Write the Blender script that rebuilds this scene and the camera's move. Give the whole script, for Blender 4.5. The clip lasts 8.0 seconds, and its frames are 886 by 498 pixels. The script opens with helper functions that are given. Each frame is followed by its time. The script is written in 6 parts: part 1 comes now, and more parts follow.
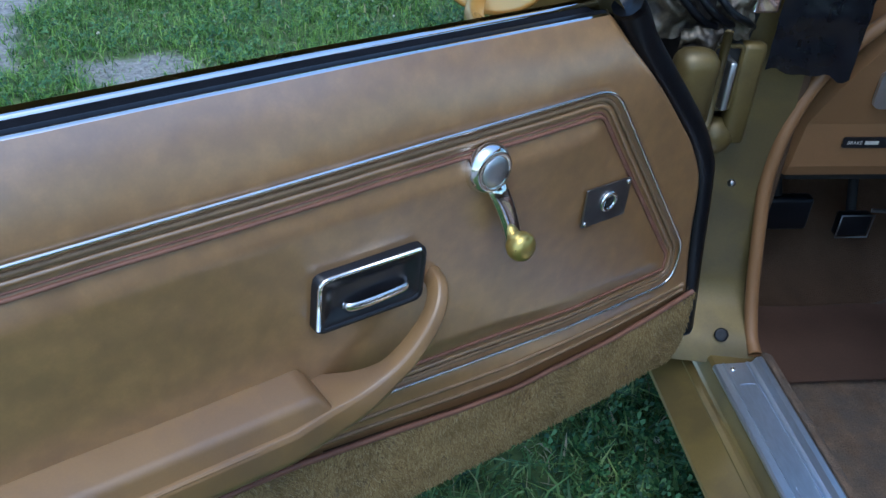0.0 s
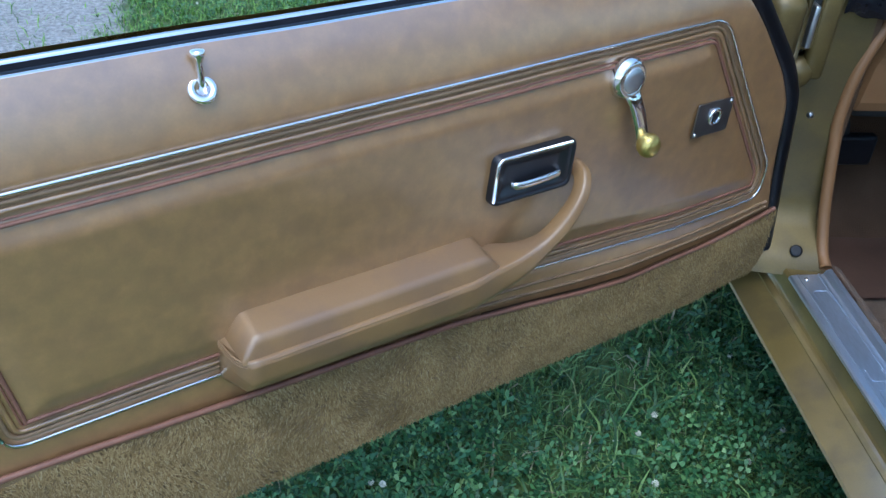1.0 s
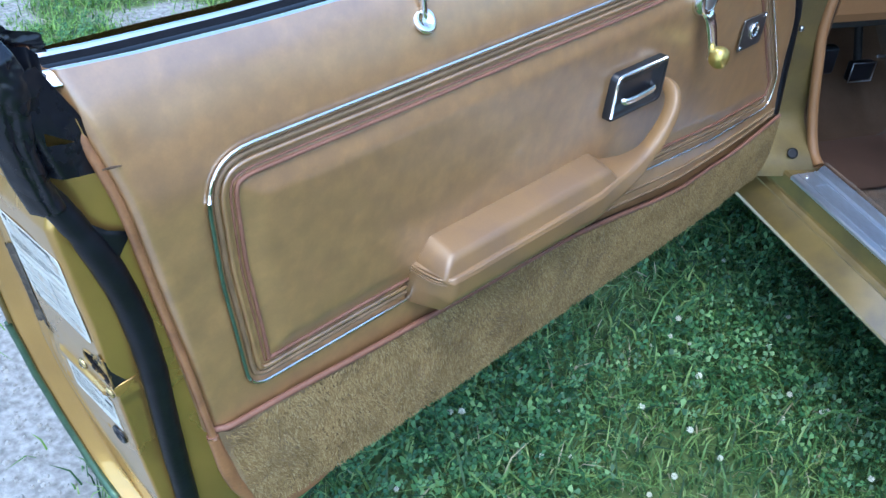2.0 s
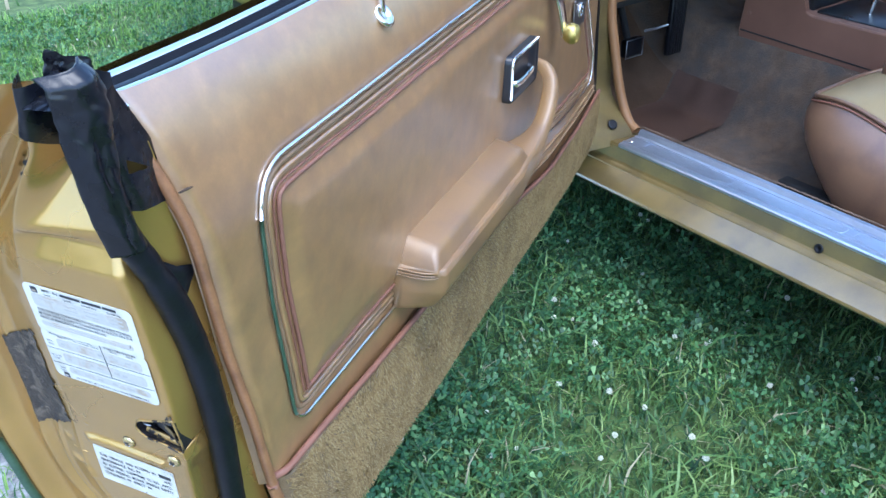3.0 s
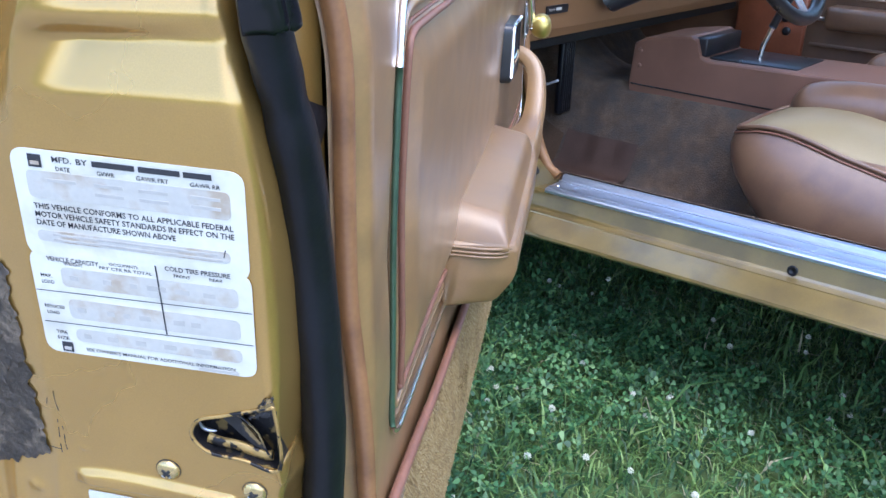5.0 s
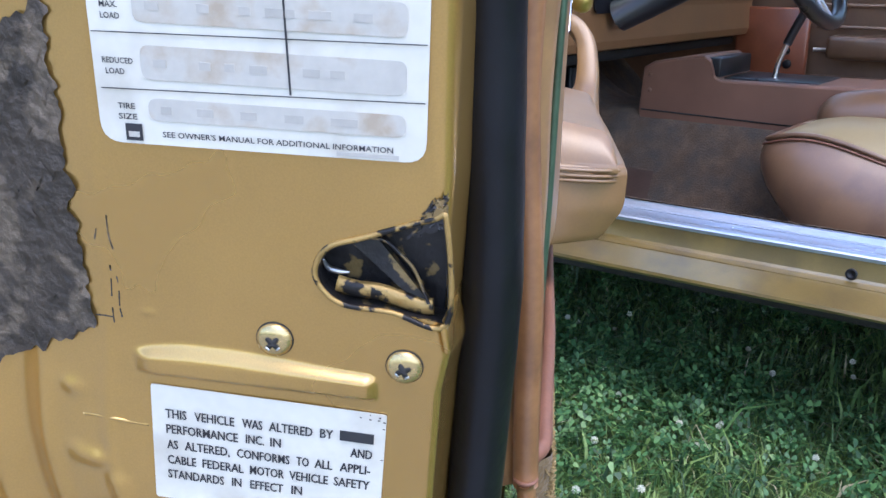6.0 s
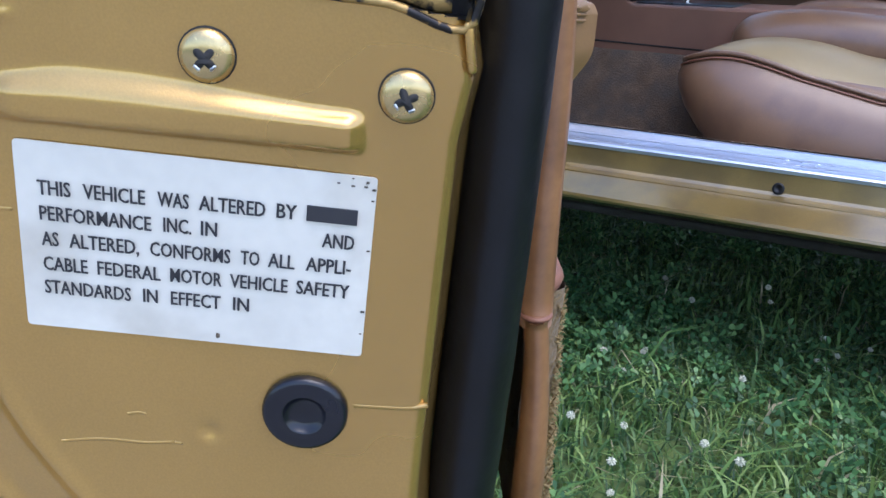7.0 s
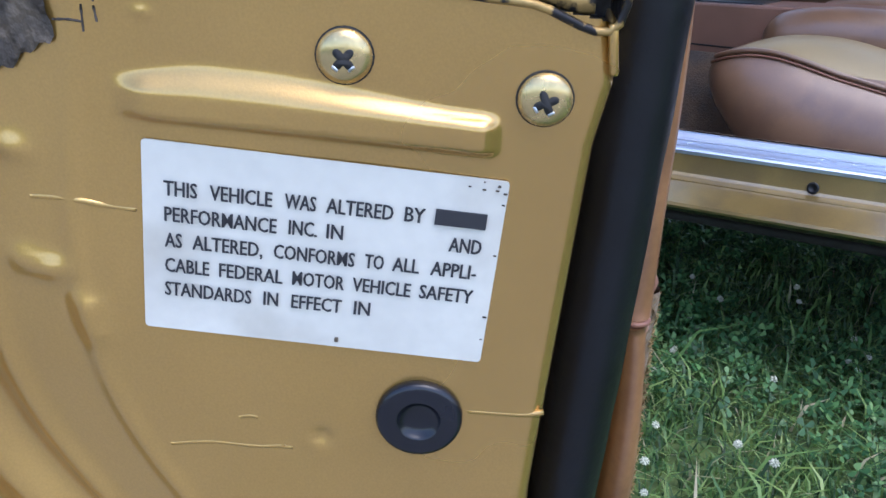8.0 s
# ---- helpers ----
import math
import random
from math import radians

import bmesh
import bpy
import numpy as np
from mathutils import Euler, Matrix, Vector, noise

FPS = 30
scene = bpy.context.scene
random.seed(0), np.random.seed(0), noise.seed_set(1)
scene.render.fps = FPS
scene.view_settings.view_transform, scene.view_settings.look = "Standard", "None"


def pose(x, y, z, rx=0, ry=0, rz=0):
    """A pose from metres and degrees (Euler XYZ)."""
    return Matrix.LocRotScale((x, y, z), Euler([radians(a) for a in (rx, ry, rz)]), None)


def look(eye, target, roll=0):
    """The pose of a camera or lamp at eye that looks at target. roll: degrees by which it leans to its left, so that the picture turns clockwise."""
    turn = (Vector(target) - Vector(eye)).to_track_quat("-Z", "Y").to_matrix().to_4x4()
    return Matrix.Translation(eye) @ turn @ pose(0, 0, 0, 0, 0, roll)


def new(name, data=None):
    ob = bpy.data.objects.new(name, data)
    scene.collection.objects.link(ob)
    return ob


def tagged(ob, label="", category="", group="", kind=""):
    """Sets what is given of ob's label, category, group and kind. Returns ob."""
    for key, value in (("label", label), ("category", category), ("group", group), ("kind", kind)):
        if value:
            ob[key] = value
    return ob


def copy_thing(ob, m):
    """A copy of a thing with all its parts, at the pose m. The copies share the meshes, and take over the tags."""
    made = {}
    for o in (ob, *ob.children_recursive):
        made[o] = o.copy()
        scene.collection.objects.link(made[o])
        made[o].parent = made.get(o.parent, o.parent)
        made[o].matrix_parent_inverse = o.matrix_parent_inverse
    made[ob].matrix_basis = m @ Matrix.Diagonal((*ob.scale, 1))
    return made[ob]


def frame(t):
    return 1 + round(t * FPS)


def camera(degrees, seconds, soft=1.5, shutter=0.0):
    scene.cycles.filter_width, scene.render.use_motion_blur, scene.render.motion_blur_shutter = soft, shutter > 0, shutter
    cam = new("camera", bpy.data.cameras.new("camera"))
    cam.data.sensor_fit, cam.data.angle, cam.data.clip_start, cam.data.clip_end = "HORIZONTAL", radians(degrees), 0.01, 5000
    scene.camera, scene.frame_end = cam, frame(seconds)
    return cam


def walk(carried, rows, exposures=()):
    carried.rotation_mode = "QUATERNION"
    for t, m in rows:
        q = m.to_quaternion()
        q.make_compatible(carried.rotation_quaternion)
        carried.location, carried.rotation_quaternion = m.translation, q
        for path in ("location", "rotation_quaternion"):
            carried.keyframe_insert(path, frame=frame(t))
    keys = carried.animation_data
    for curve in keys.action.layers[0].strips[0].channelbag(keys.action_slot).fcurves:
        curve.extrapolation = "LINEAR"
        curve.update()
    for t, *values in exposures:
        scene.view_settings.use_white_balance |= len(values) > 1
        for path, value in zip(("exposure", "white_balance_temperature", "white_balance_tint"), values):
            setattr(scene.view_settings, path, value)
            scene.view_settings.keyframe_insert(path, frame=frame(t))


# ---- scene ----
cam = camera(50.5, 8.0)
PATH = [
    (0, (-0.03, 0.046, 1.302), (0.174, 1.678, 0.163), 4.7),
    (0.5, (-0.084, -0.097, 1.311), (0.076, 1.551, 0.19), 5.0),
    (1, (-0.199, -0.208, 1.32), (-0.055, 1.42, 0.166), 4.4),
    (1.5, (-0.415, -0.261, 1.308), (-0.118, 1.33, 0.133), 4.7),
    (1.7, (-0.492, -0.271, 1.301), (-0.125, 1.288, 0.103), 4.9),
    (2.8, (-0.8, -0.211, 1.234), (0.088, 1.246, 0.191), 0.8),
    (3, (-0.857, -0.197, 1.208), (0.143, 1.197, 0.179), 0.1),
    (3.5, (-0.935, -0.188, 1.15), (0.128, 1.164, 0.13), 1.8),
    (4, (-0.953, -0.166, 1.112), (0.144, 1.138, 0.066), 3.6),
    (4.5, (-0.939, -0.074, 1.077), (0.221, 1.119, -0.032), 1.0),
    (5, (-0.937, 0.105, 0.925), (0.482, 1.304, 0.185), 2.2),
    (5.2, (-0.937, 0.156, 0.874), (0.549, 1.337, 0.243), 1.9),
    (6.3, (-0.905, 0.251, 0.723), (0.61, 1.434, 0.171), 0.9),
    (6.5, (-0.894, 0.268, 0.694), (0.664, 1.381, 0.115), 1.4),
    (7, (-0.872, 0.308, 0.667), (0.748, 1.3, 0.042), 1.9),
    (7.5, (-0.88, 0.33, 0.675), (0.732, 1.34, 0.058), 1.5),
    (8, (-0.883, 0.334, 0.667), (0.72, 1.346, 0.031), 2.2),
]
walk(cam, [(t, look(eye, target, roll)) for t, eye, target, roll in PATH],
     exposures=[(0.0, 1.0, 5150, 2), (1.5, 1.65, 5200, 2), (3.0, 2.1, 5250, 7), (4.5, 2.05, 5250, 10), (5.2, 2.08, 5650, 14), (6.5, 1.75, 5850, 15), (8.0, 1.60, 5700, 15)])

# ---------------------------------------------------------------- world and light
world = bpy.data.worlds.new("sky")
scene.world = world
world.use_nodes = True
wn = world.node_tree.nodes
sky = wn.new("ShaderNodeTexSky")
sky.sky_type = "NISHITA"
sky.sun_disc = False
SUN_ELEV, SUN_AZ = radians(68), radians(195)
sky.sun_elevation, sky.sun_rotation = SUN_ELEV, SUN_AZ
sky.dust_density = 2.0
wn["Background"].inputs["Strength"].default_value = 0.15
world.node_tree.links.new(sky.outputs["Color"], wn["Background"].inputs["Color"])
sun = new("sun", bpy.data.lights.new("sun", "SUN"))
sun.data.energy, sun.data.angle, sun.data.color = 0.38, radians(45), (1.0, 0.97, 0.93)
sun.matrix_world = Matrix.Translation((0, 0, 6)) @ Vector((math.sin(SUN_AZ) * math.cos(SUN_ELEV), math.cos(SUN_AZ) * math.cos(SUN_ELEV), math.sin(SUN_ELEV))).to_track_quat("Z", "Y").to_matrix().to_4x4()


# ---------------------------------------------------------------- materials
def surface(name, base, rough=0.5, metal=0.0, vary=0.12, scale=6.0, fine=120.0, bump=0.1, depth=0.001, second=None,
            mix_scale=3.0, mix_at=(0.45, 0.6), coat=0.0, coat_rough=0.25, sheen=0.0, rough_vary=0.08, spec=0.5, stretch=None, coat_ior=1.7):
    """A procedural material: a base colour broken at two scales, an optional second colour in blotches, fine relief."""
    m = bpy.data.materials.new(name)
    m.use_nodes = True
    nt = m.node_tree
    b = nt.nodes["Principled BSDF"]
    at = nt.nodes.new("ShaderNodeTexCoord").outputs["Object"]
    if stretch:
        mp = nt.nodes.new("ShaderNodeMapping")
        mp.inputs["Scale"].default_value = stretch
        nt.links.new(at, mp.inputs["Vector"])
        at = mp.outputs["Vector"]

    def noise_at(sc, detail=4.0):
        n = nt.nodes.new("ShaderNodeTexNoise")
        n.inputs["Scale"].default_value, n.inputs["Detail"].default_value = sc, detail
        nt.links.new(at, n.inputs["Vector"])
        return n.outputs["Fac"]

    def ramp(fac, lo, hi, c0, c1):
        r = nt.nodes.new("ShaderNodeValToRGB")
        r.color_ramp.elements[0].position, r.color_ramp.elements[1].position = lo, hi
        r.color_ramp.elements[0].color, r.color_ramp.elements[1].color = (*c0, 1), (*c1, 1)
        nt.links.new(fac, r.inputs["Fac"])
        return r.outputs["Color"]

    def blend(kind, fac, a, c):
        x = nt.nodes.new("ShaderNodeMix")
        x.data_type, x.blend_type = "RGBA", kind
        for sock, val in ((x.inputs["Factor"], fac), (x.inputs["A"], a), (x.inputs["B"], c)):
            if isinstance(val, (int, float)):
                sock.default_value = val
            elif isinstance(val, tuple):
                sock.default_value = (*val, 1)
            else:
                nt.links.new(val, sock)
        return x.outputs["Result"]

    big, small = noise_at(scale), noise_at(fine, 3.0)
    lo, hi = 1 - vary, 1 + vary
    col = ramp(big, 0.3, 0.7, tuple(min(1, c * lo) for c in base), tuple(min(1, c * hi) for c in base))
    if second:
        col = blend("MIX", ramp(noise_at(mix_scale, 6.0), *mix_at, (0, 0, 0), (1, 1, 1)), col, second)
    grain = ramp(small, 0.3, 0.7, (1 - vary, 1 - vary, 1 - vary), (1, 1, 1))
    col = blend("MULTIPLY", 0.8, col, grain)
    nt.links.new(col, b.inputs["Base Color"])
    rr = nt.nodes.new("ShaderNodeMapRange")
    rr.inputs["To Min"].default_value, rr.inputs["To Max"].default_value = max(0.03, rough - rough_vary), min(1, rough + rough_vary)
    nt.links.new(big, rr.inputs["Value"])
    nt.links.new(rr.outputs["Result"], b.inputs["Roughness"])
    b.inputs["Metallic"].default_value = metal
    b.inputs["Coat Weight"].default_value = coat
    b.inputs["Coat IOR"].default_value = coat_ior
    b.inputs["Coat Roughness"].default_value = coat_rough
    b.inputs["Sheen Weight"].default_value = sheen
    b.inputs["Specular IOR Level"].default_value = spec
    if bump:
        bp = nt.nodes.new("ShaderNodeBump")
        bp.inputs["Strength"].default_value, bp.inputs["Distance"].default_value = bump, depth
        nt.links.new(small, bp.inputs["Height"])
        nt.links.new(bp.outputs["Normal"], b.inputs["Normal"])
    return m


def plant(name, colours, gloss=0.5, blotch=0.0):
    """Leaves: each island takes its own colour from the list, with a paler translucent side."""
    m = bpy.data.materials.new(name)
    m.use_nodes = True
    nt = m.node_tree
    b = nt.nodes["Principled BSDF"]
    g = nt.nodes.new("ShaderNodeNewGeometry")
    r = nt.nodes.new("ShaderNodeValToRGB")
    els = r.color_ramp.elements
    els[0].position, els[1].position = colours[0][0], colours[-1][0]
    els[0].color, els[1].color = (*colours[0][1], 1), (*colours[-1][1], 1)
    for at, c in colours[1:-1]:
        els.new(at).color = (*c, 1)
    nt.links.new(g.outputs["Random Per Island"], r.inputs["Fac"])
    tone = r.outputs["Color"]
    if blotch:
        at, n, mr, mix = (nt.nodes.new(k) for k in ("ShaderNodeTexCoord", "ShaderNodeTexNoise", "ShaderNodeMapRange", "ShaderNodeMix"))
        n.inputs["Scale"].default_value, n.inputs["Detail"].default_value = blotch, 5.0
        mr.inputs["From Min"].default_value, mr.inputs["From Max"].default_value, mr.inputs["To Min"].default_value = 0.38, 0.60, 0.78
        mix.data_type, mix.blend_type = "RGBA", "MULTIPLY"
        mix.inputs["Factor"].default_value = 1.0
        nt.links.new(at.outputs["Object"], n.inputs["Vector"])
        nt.links.new(n.outputs["Fac"], mr.inputs["Value"])
        nt.links.new(tone, mix.inputs["A"])
        nt.links.new(mr.outputs["Result"], mix.inputs["B"])
        tone = mix.outputs["Result"]
    nt.links.new(tone, b.inputs["Base Color"])
    b.inputs["Roughness"].default_value = gloss
    tr = nt.nodes.new("ShaderNodeBsdfTranslucent")
    nt.links.new(tone, tr.inputs["Color"])
    mx = nt.nodes.new("ShaderNodeMixShader")
    mx.inputs["Fac"].default_value = 0.3
    nt.links.new(b.outputs["BSDF"], mx.inputs[1])
    nt.links.new(tr.outputs["BSDF"], mx.inputs[2])
    nt.links.new(mx.outputs["Shader"], nt.nodes["Material Output"].inputs["Surface"])
    return m


LEATHER = surface("tan_vinyl", (0.325, 0.176, 0.062), 0.42, vary=0.12, scale=60, fine=420, bump=0.15, depth=0.0006, second=(0.245, 0.130, 0.050), mix_scale=42, mix_at=(0.40, 0.72), coat=1.0, coat_rough=0.33, spec=0.5, coat_ior=2.15)
LEATHER_EDGE = surface("tan_vinyl_edge", (0.29, 0.135, 0.055), 0.45, vary=0.2, scale=20, fine=300, bump=0.2, depth=0.0006, second=(0.20, 0.090, 0.040), mix_scale=26, mix_at=(0.5, 0.7), coat=0.4)
ARM_VINYL = surface("armrest_vinyl", (0.255, 0.145, 0.056), 0.42, vary=0.08, scale=10, fine=500, bump=0.1, depth=0.0004, second=(0.21, 0.122, 0.056), mix_scale=14, coat=0.4, coat_rough=0.3)
PIPING = surface("rust_piping", (0.22, 0.100, 0.062), 0.5, vary=0.15, scale=30, fine=300, bump=0.1)
STITCH = surface("stitched_vinyl", (0.23, 0.145, 0.075), 0.5, vary=0.2, scale=40, fine=500, bump=0.3)
CARPET = surface("door_carpet", (0.27, 0.185, 0.085), 0.95, vary=0.22, scale=18, fine=500, bump=0.8, depth=0.0015, second=(0.18, 0.118, 0.052), mix_scale=16, mix_at=(0.42, 0.62), sheen=0.15, spec=0.1)
CARPET_FIBRE = plant("carpet_fibres", [(0.0, (0.24, 0.158, 0.060)), (0.5, (0.35, 0.245, 0.100)), (0.85, (0.43, 0.315, 0.140)), (1.0, (0.52, 0.41, 0.22))], 0.95, 26.0)
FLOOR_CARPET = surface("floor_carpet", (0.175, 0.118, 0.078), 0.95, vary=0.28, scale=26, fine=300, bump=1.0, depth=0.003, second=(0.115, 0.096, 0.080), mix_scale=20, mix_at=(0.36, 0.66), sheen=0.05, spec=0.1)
# Floor carpet darkened to hold the shade of the footwell.
TOE_SHADE = surface("footwell_shade_carpet", (0.135, 0.083, 0.05), 0.95, vary=0.25, scale=9, fine=500, bump=1.0, depth=0.003, spec=0.1)
FLOOR_RED = surface("heel_pad_vinyl", (0.098, 0.054, 0.036), 0.6, vary=0.2, scale=12, fine=300, bump=0.2)
GOLD = surface("gold_paint", (0.53, 0.324, 0.088), 0.28, metal=0.74, vary=0.11, scale=7, fine=1500, bump=0.12, depth=0.0003, coat=0.6, coat_rough=0.12)
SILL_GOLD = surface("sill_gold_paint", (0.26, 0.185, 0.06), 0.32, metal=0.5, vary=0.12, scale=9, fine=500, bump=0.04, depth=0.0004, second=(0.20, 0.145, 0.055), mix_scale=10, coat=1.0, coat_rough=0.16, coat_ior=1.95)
# The body's gold, darkened so the colour carries the shade of hidden faces.
GOLD_SHADED = surface("gold_paint_shaded", (0.16, 0.115, 0.036), 0.45, metal=0.4, vary=0.15, scale=9, fine=300, bump=0.05, depth=0.0005, second=(0.12, 0.088, 0.032), mix_scale=12, coat=0.2)
CHROME = surface("chrome", (0.90, 0.87, 0.86), 0.1, metal=1.0, vary=0.04, scale=20, fine=200, bump=0.02, rough_vary=0.04)
BRUSHED = surface("brushed_steel", (0.66, 0.67, 0.69), 0.42, metal=1.0, vary=0.08, scale=30, fine=400, bump=0.08, depth=0.0003)
# The blue in this base colour stands for sky reflected in the plate.
SILL_ALU = surface("scuff_plate_aluminium", (0.60, 0.67, 0.80), 0.34, metal=0.9, vary=0.14, scale=14, fine=260, bump=0.03, depth=0.0004, stretch=(1, 0.2, 1))
RUBBER = surface("black_rubber", (0.005, 0.006, 0.009), 0.40, spec=0.35, vary=0.3, scale=30, fine=200, bump=0.25)
PLUG = surface("glossy_plug_rubber", (0.006, 0.007, 0.012), 0.24, vary=0.3, scale=30, fine=300, bump=0.1)
SCREW_GOLD = surface("pale_gold_plating", (0.60, 0.46, 0.22), 0.26, metal=0.8, vary=0.15, scale=200, fine=900, bump=0.05, depth=0.0003)
# Dark brown that stands for shade inside the pocket mouth and the split.
GAP_SHADE = surface("vinyl_gap_shade", (0.075, 0.044, 0.023), 0.7, vary=0.2, scale=20, fine=300, bump=0.2)
FELT = surface("black_vinyl_cover", (0.005, 0.006, 0.010), 0.28, vary=0.4, scale=40, fine=160, bump=0.25, depth=0.001, spec=0.5)
BELT_FELT = surface("window_felt", (0.008, 0.008, 0.010), 0.9, vary=0.3, scale=40, fine=400, bump=0.6, depth=0.001, spec=0.08)
CHIPPED = surface("chipped_gold_paint", (0.42, 0.27, 0.09), 0.4, metal=0.5, vary=0.2, scale=60, fine=300, bump=0.4, depth=0.001, second=(0.02, 0.018, 0.018), mix_scale=150, mix_at=(0.50, 0.56))
PLASTIC = surface("black_plastic", (0.015, 0.015, 0.018), 0.3, vary=0.2, scale=20, fine=200, bump=0.05)
BRASS = surface("brass_knob", (0.55, 0.42, 0.12), 0.3, metal=0.8, vary=0.1, scale=40, fine=300, bump=0.05)
GREENED = surface("greenish_strip", (0.10, 0.17, 0.11), 0.35, metal=0.6, vary=0.2, scale=40, fine=300, bump=0.1)
PAPER = surface("label_film", (0.70, 0.67, 0.585), 0.4, vary=0.06, scale=25, fine=200, bump=0.08, second=(0.50, 0.46, 0.38), mix_scale=24, mix_at=(0.53, 0.78))
PRINT_GREY = surface("label_tint", (0.54, 0.51, 0.45), 0.45, vary=0.08, scale=60, fine=300, bump=0.0, second=(0.43, 0.35, 0.26), mix_scale=60, mix_at=(0.50, 0.66))
INK = surface("printing_ink", (0.03, 0.03, 0.035), 0.5, vary=0.1, scale=60, fine=300, bump=0.0)
INK_GREY = surface("faded_ink", (0.47, 0.44, 0.39), 0.5, vary=0.1, scale=60, fine=300, bump=0.0)
TAPE = surface("old_adhesive_patch", (0.060, 0.046, 0.034), 0.65, vary=0.4, scale=40, fine=220, bump=0.9, depth=0.003, second=(0.15, 0.115, 0.08), mix_scale=70, mix_at=(0.52, 0.62))
GREASE = surface("greasy_latch", (0.016, 0.015, 0.017), 0.4, vary=0.4, scale=60, fine=300, bump=0.5, depth=0.001, second=(0.24, 0.16, 0.06), mix_scale=110, mix_at=(0.56, 0.60))
SEAT_VINYL = surface("seat_vinyl", (0.205, 0.112, 0.060), 0.40, vary=0.10, scale=8, fine=400, bump=0.12, depth=0.0005, second=(0.165, 0.088, 0.050), mix_scale=14, coat=0.8, coat_rough=0.30, coat_ior=1.6)
SEAT_TOP = surface("seat_centre_vinyl", (0.30, 0.235, 0.125), 0.42, vary=0.08, scale=8, fine=400, bump=0.12, depth=0.0005)
DASH = surface("dash_plastic", (0.255, 0.130, 0.052), 0.5, vary=0.1, scale=9, fine=500, bump=0.2, depth=0.0005)
CONSOLE = surface("console_plastic", (0.235, 0.118, 0.075), 0.45, vary=0.1, scale=9, fine=500, bump=0.15, depth=0.0005)
# For parts that are dark, and for shade painted as near black.
DARK = surface("dark_parts_and_shade", (0.02, 0.019, 0.018), 0.8, vary=0.3, scale=12, fine=100, bump=0.2)
CLOVER_WHITE = surface("clover_petals", (0.66, 0.66, 0.53), 0.8, vary=0.15, scale=80, fine=400, bump=0.3)
# Red-brown vinyl with the orange glow of sunlight mixed into its colour.
SUNLIT_RED_VINYL = surface("sunlit_red_vinyl", (0.30, 0.085, 0.035), 0.4, vary=0.15, scale=14, fine=300, bump=0.1, coat=0.5)
CRUSHED = surface("weathered_body_metal", (0.15, 0.125, 0.085), 0.38, metal=0.5, vary=0.4, scale=30, fine=200, bump=0.4, depth=0.002, second=(0.05, 0.042, 0.034), mix_scale=30, mix_at=(0.44, 0.58))
DULL_STEEL = surface("dull_steel", (0.34, 0.35, 0.37), 0.36, metal=1.0, vary=0.1, scale=30, fine=400, bump=0.08, depth=0.0003)
STONE = surface("gravel_stone", (0.33, 0.32, 0.295), 0.85, vary=0.25, scale=12, fine=150, bump=0.4, depth=0.003)


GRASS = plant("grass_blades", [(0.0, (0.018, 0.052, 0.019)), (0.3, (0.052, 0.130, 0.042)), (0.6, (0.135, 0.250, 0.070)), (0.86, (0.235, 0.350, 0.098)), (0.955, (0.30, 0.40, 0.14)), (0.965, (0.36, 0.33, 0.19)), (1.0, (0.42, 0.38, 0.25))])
# The same grass, painted lighter and yellower for open light beyond the door.
LIT_GRASS = plant("lit_grass_blades", [(0.0, (0.045, 0.105, 0.022)), (0.3, (0.105, 0.215, 0.040)), (0.6, (0.185, 0.340, 0.060)), (0.90, (0.27, 0.45, 0.085)), (0.97, (0.34, 0.48, 0.12)), (0.975, (0.40, 0.36, 0.20)), (1.0, (0.44, 0.39, 0.25))])
CLOVER = plant("clover_leaves", [(0.0, (0.024, 0.085, 0.030)), (0.45, (0.06, 0.165, 0.056)), (0.8, (0.12, 0.260, 0.085)), (1.0, (0.22, 0.37, 0.13))], 0.48)


# ---------------------------------------------------------------- mesh helpers
def thing(name, at, label, category, group="", kind="", turn=0.0):
    ob = new(name)
    ob.empty_display_size = 0.05
    ob.matrix_world = pose(*at, 0, 0, turn)
    return tagged(ob, label, category, group, kind)


def part(name, geo, material, parent=None, label="", smooth=True):
    """geo: (verts, faces) or a bmesh. Links it as one mesh object, in the parent's own axes."""
    me = bpy.data.meshes.new(name)
    if isinstance(geo, tuple):
        me.from_pydata([tuple(v) for v in geo[0]], [], geo[1])
    else:
        geo.to_mesh(me)
        geo.free()
    me.materials.append(material)
    me.update()
    if smooth:
        me.polygons.foreach_set("use_smooth", [True] * len(me.polygons))
    ob = new(name, me)
    if parent:
        ob.parent = parent
    if label:
        tagged(ob, label)
    return ob


def join(*geos):
    vs, fs = [], []
    for v, f in geos:
        n = len(vs)
        vs += [tuple(p) for p in v]
        fs += [tuple(i + n for i in q) for q in f]
    return vs, fs


def box(x0, x1, y0, y1, z0, z1, bevel=0.003, seg=2):
    bm = bmesh.new()
    bmesh.ops.create_cube(bm, size=1)
    for v in bm.verts:
        v.co = ((x0 + x1) / 2 + v.co.x * (x1 - x0), (y0 + y1) / 2 + v.co.y * (y1 - y0), (z0 + z1) / 2 + v.co.z * (z1 - z0))
    if bevel:
        bmesh.ops.bevel(bm, geom=bm.edges[:], offset=bevel, segments=seg, affect="EDGES", profile=0.5)
    return bm


